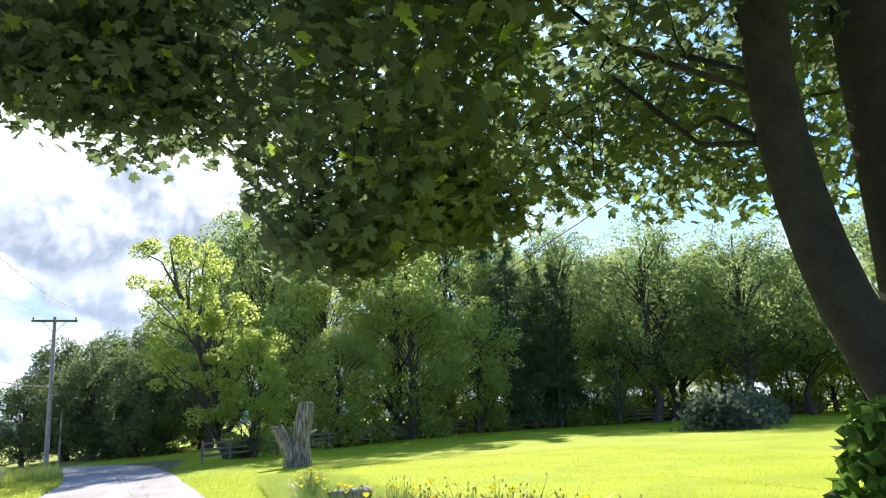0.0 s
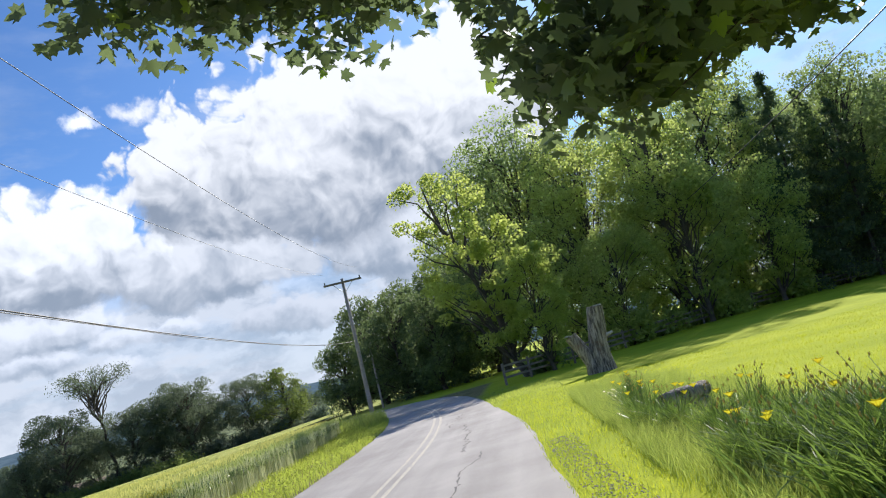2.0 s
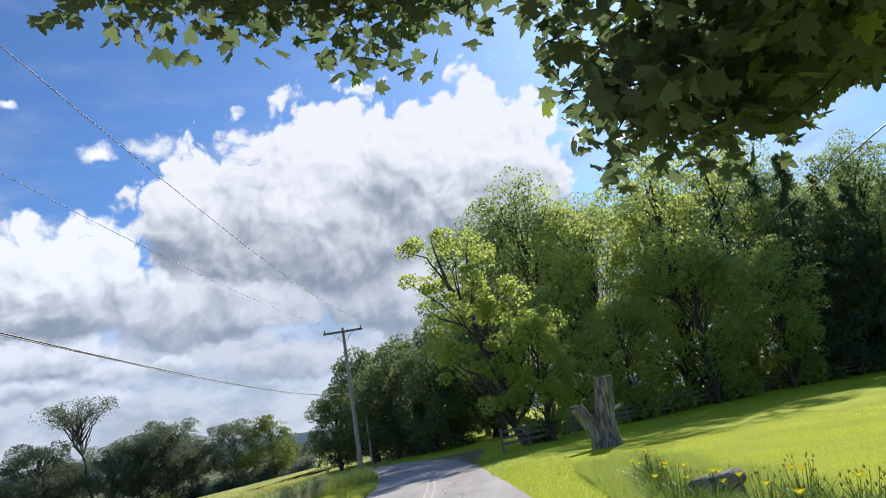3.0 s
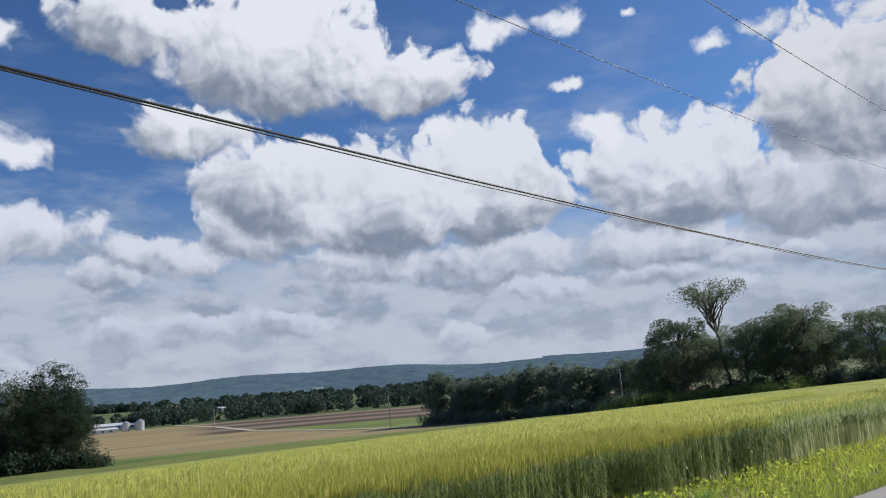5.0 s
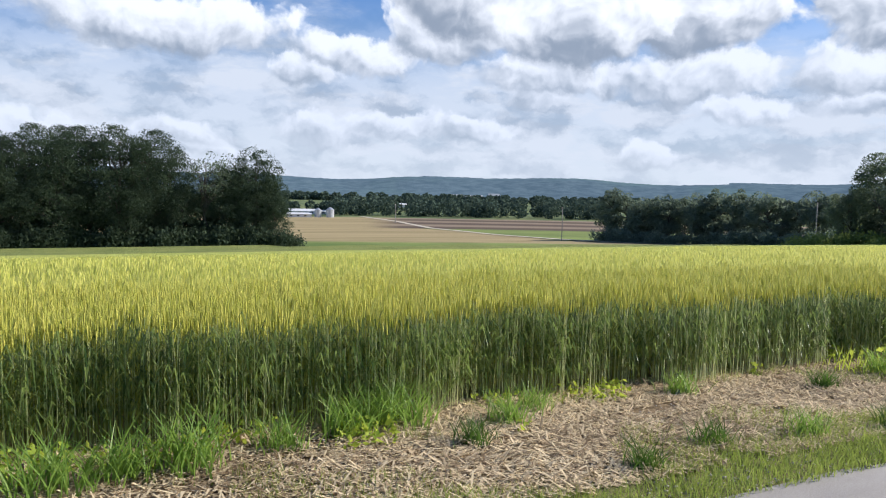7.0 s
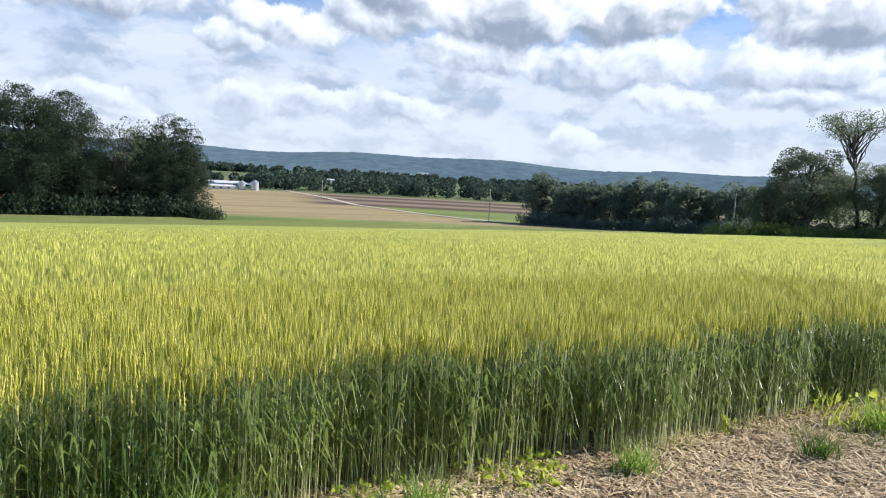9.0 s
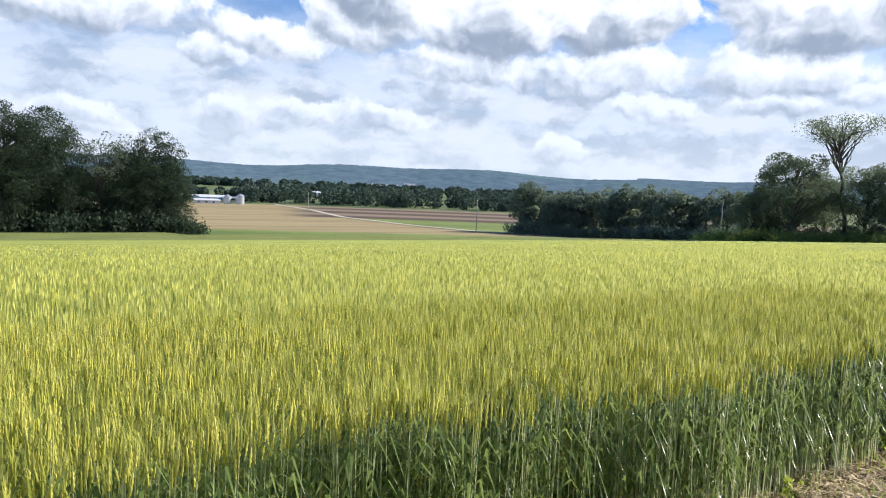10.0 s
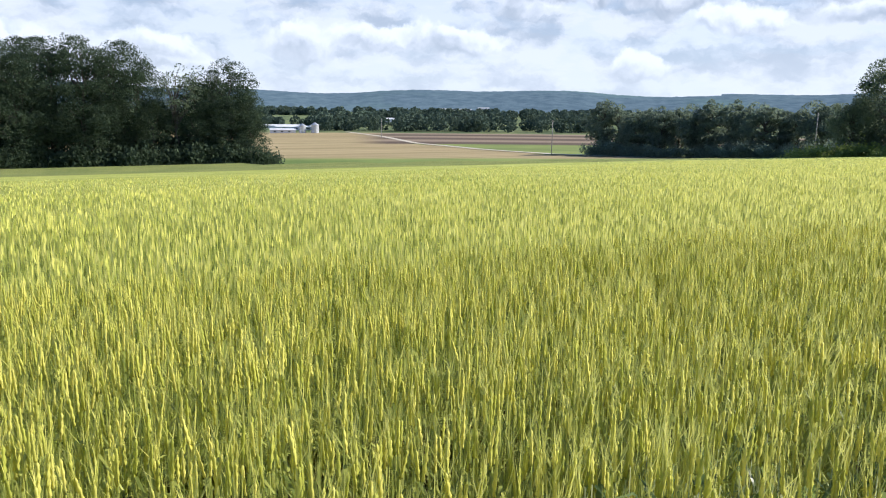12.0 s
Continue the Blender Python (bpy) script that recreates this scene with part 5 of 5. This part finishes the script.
def build_lines():
    utility_pole(on_land(52, 10.2, 0), 9.55, "weathered grey wooden utility pole with one crossarm", 1.3, 5)
    utility_pole(on_land(76, 13.8, 0), 6.2, "thin grey wooden pole beyond the road bend", 0, 0, 0.1)
    utility_pole(on_land(*polar(76.6, 175), 0), 9.0, "distant wooden utility pole with a crossarm", 1.2, 40, 0.15)
    utility_pole(on_land(*polar(36.4, 215), 0), 9.5, "slim pole standing out in the far field", 0.5, 0, 0.1)
    utility_pole(on_land(*polar(53.8, 165), 0), 9.0, "slim pole in front of the hedgerow", 0, 0, 0.1)
    utility_pole(on_land(*polar(23.8, 380), 0), 9.5, "slim pole by the farm track", 0.5, 0, 0.14)
    sagging("telephone_cable", (-40, 0.85, 6.8), (52, 10.2, 4.47), 3.41, 17, 0.01, "thick black cable slung low beside the road", 0.0)
    sagging("telephone_cable", (-40, 0.85, 6.77), (52, 10.2, 4.45), 3.385, 17, 0.0055, "thin black cable lashed under the thick one", 0.01)
    sagging("power_line", (-40, 2.2, 7.2), (51.9, 11.4, 9.25), 6.1, -6, 0.006, "thin black power line above the road")
    sagging("power_line", (-40, -0.4, 6.8), (51.9, 9.0, 9.25), 5.5, -6, 0.006, "thin black power line above the road")
    sagging("drop_wire", (52, 10.2, 4.4), (76, 13.8, 4.6), 3.6, 63, 0.01, "thin wire slung between two poles")
    sagging("service_wire", (-6, -14.5, 11.5), (62, -14.4, 8.6), 8.6, 61, 0.026, "dark service wire running over the lawn to the wood")


def shrub(at, label, size, seed, mat="shrub_leaf", group=""):
    rng = np.random.default_rng(seed)
    root = thing("shrub", at, label, "shrub", group)
    soup, wood = Soup(), Soup()
    k = 1500
    c = rng.normal(size=(14, 3)) * np.array([0.42, 0.42, 0.16]) * size + np.array([0, 0, 0.45 * size])
    p = np.repeat(c, k // 14, axis=0) + rng.normal(size=(14 * (k // 14), 3)) * 0.22 * size
    p[:, 2] = np.abs(p[:, 2])
    spread_leaves(soup, p, np.full(len(p), 0.16 * size), rng, 0, 0, 0.6)
    for q in c:
        tube(wood, [(0, 0, -0.1), tuple(q)], [0.03 * size, 0.008 * size], 4)
    mesh_part("foliage", soup.mesh("foliage", [M[mat]]), root)
    mesh_part("stems", wood.mesh("stems", [M["bark"]]), root)
    return root


def weed(x, y, size, seed, label, broad=True):
    rng = np.random.default_rng(seed)
    root = thing("weed", on_land(x, y, 0), label, "weed", "weeds on the verge")
    soup = Soup()
    k = 16 if broad else 120
    p = np.stack([rng.normal(size=k) * (0.03 if broad else 0.1) * size, rng.normal(size=k) * (0.03 if broad else 0.1) * size, np.zeros(k)], 1)
    blades(soup, p, size * rng.uniform(0.24, 0.42, k), size * (0.085 if broad else 0.013), rng.uniform(*((0.7, 1.5) if broad else (0.3, 0.9)), k), rng, 0, 5, 1.0 if not broad else 1.6)
    mesh_part("leaves", soup.mesh("leaves", [M["vine_leaf" if size < 0.65 else "weed_leaf"]]), root)


def build_small_growth():
    weed(11.05, 6.75, 0.62, 1, "dark leafy weed clump on the bare verge", False)
    for j, (x, y, s) in enumerate(((5.4, 6.95, 1.15), (5.0, 6.9, 1.0), (6.75, 7.3, 1.1), (7.0, 7.25, 1.0), (6.5, 7.2, 1.0), (4.6, 6.85, 1.1), (7.7, 6.95, 0.8), (3.9, 6.9, 1.0), (8.1, 7.2, 0.7), (9.6, 7.1, 0.7), (8.7, 5.9, 0.6), (7.9, 5.7, 0.6), (9.5, 5.75, 0.65), (10.3, 5.6, 0.6),
                                     (12.2, 6.9, 0.9), (12.8, 6.4, 0.9), (7.2, 6.6, 0.6), (6.0, 7.05, 0.8))):
        weed(x, y, s, 10 + j, "tuft of fresh green grass at the foot of the wheat", False)
    g = "shrubs beyond the wheat"
    first = shrub(on_land(*polar(54.3, 142)), "low yellow-green shrub at the edge of the wheat", 2.6, 3, group=g)
    rng = np.random.default_rng(4)
    for az in np.arange(53.0, 66, 0.75):
        x, y = polar(az, 141 + rng.uniform(-2, 3))
        again(first, x, y, rng.uniform(0.7, 1.2), rng.uniform(0, 360), 0.9)
    under = shrub(on_land(58, -11), "dense green undergrowth at the edge of the wood", 2.0, 5, "walnut_leaf", "undergrowth of the wood")
    for j in range(44):
        f = j / 43
        x, y = np.interp(f, [0, 0.3, 0.7, 1], [56, 61, 67, 56]), np.interp(f, [0, 0.3, 0.7, 1], [-4, -20, -44, -64])
        again(under, x + rng.uniform(-2, 4), y + rng.uniform(-1, 1), rng.uniform(0.6, 1.3), rng.uniform(0, 360))
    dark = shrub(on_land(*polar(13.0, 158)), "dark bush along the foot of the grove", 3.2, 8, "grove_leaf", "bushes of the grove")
    for az in np.arange(-12, 16.6, 0.85):
        x, y = polar(az, 157 + rng.uniform(-1, 3))
        again(dark, x, y, rng.uniform(0.8, 1.4), rng.uniform(0, 360), 1.1)
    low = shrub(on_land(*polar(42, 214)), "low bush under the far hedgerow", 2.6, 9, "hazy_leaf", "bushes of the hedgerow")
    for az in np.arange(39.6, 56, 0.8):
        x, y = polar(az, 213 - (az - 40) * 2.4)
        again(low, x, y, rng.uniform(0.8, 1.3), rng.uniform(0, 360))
    for az in np.arange(56, 76, 0.9):
        x, y = polar(az, 152 + rng.uniform(0, 6))
        again(low, x, y, rng.uniform(0.8, 1.4), rng.uniform(0, 360))
    shrub(on_land(49.3, -1.6), "dark bush at the foot of the pale tree", 1.4, 6, "oak_leaf")
    grey = shrub(on_land(38, -27), "grey-green brush pile at the edge of the lawn", 2.4, 7, "hedge_leaf")
    again(grey, 41, -31, 1.1, 60)


def build_farm():
    def at(az, r):
        x, y = polar(az, r)
        return x, y, float(land(x, y))
    for az, s in ((18.9, 0.8), (18.0, 0.72)):
        root = thing("grain_silo", at(az, 470), "pale grey steel grain silo with a cone roof", "silo", "silos of the farm")
        bm = bmesh.new()
        bmesh.ops.create_cone(bm, cap_ends=True, segments=20, radius1=3.0 * s, radius2=3.0 * s, depth=6 * s, matrix=Matrix.Translation((0, 0, 3 * s)))
        part("wall", bm, M["metal"], root)
        bm = bmesh.new()
        bmesh.ops.create_cone(bm, cap_ends=True, segments=20, radius1=3.2 * s, radius2=0.4, depth=1.8 * s, matrix=Matrix.Translation((0, 0, 6.9 * s)))
        part("roof", bm, M["metal"], root)
    for az, r, w, d, h, name, label in ((16.6, 470, 15, 7, 2.8, "barn", "long low white farm building"), (17.6, 560, 30, 9, 3, "greenhouse", "long white greenhouse across the valley"), (16.4, 600, 34, 9, 3, "greenhouse", "long white greenhouse across the valley"),
                                         (28.3, 2300, 40, 20, 16, "farmhouse", "white building high on the far slope"), (29.6, 2350, 60, 20, 14, "farmhouse", "white building high on the far slope"), (31.2, 2320, 34, 20, 20, "farmhouse", "white building high on the far slope"), (23.8, 900, 26, 12, 5, "barn", "white farm roof among far trees")):
        root = thing(name, at(az, r), label, "building", turn=-az)
        bm = bmesh.new()
        box(bm, (-w / 2, -d / 2, -1), (w / 2, d / 2, h * 0.7))
        part("wall", bm, M["white_paint"], root)
        bm = bmesh.new()
        vs = [bm.verts.new(v) for v in ((-w / 2 - .3, -d / 2 - .3, h * .7), (w / 2 + .3, -d / 2 - .3, h * .7), (w / 2 + .3, d / 2 + .3, h * .7), (-w / 2 - .3, d / 2 + .3, h * .7), (-w / 2 - .3, 0, h), (w / 2 + .3, 0, h))]
        for f in ((0, 1, 5, 4), (2, 3, 4, 5), (1, 2, 5), (3, 0, 4), (3, 2, 1, 0)):
            bm.faces.new([vs[k] for k in f])
        part("roof", bm, M["white_paint"] if name != "farmhouse" else M["roof"], root)
        for j in range(3):
            bm = bmesh.new()
            box(bm, (-w * 0.35 + j * w * 0.28, -d / 2 - 0.06, h * 0.2), (-w * 0.35 + j * w * 0.28 + w * 0.08, -d / 2 + 0.02, h * 0.5))
            part("window", bm, M["dark_opening"], root)
    # the pale farm track
    pts = np.array([polar(a, r) for a, r in ((21.2, 500), (24.0, 400), (26.5, 315), (29.6, 278), (33, 245), (36.4, 222), (40, 210), (44.5, 202), (50, 194))])
    f = np.linspace(0, len(pts) - 1, 60)
    px, py = (np.interp(f, range(len(pts)), pts[:, k]) for k in (0, 1))
    d = unit(np.stack([np.gradient(px), np.gradient(py)], 1))
    v = []
    for s in (-1.6, 1.6):
        x, y = px - d[:, 1] * s, py + d[:, 0] * s
        v.append(np.stack([x, y, land(x, y) + 0.15], 1))
    i = np.arange(59)
    me = raw_mesh("farm_track", np.concatenate(v), np.stack([i, i + 60, i + 61, i + 1], 1), None, [M["track"]])
    tagged(new("farm_track", me), "pale dirt track through the far fields", "track", kind="structure")


build_woods()
build_field_trees()
build_maple()
build_wheat()
build_grass()
build_lines()
build_stump()
build_fence()
build_bed()
build_small_growth()
build_farm()
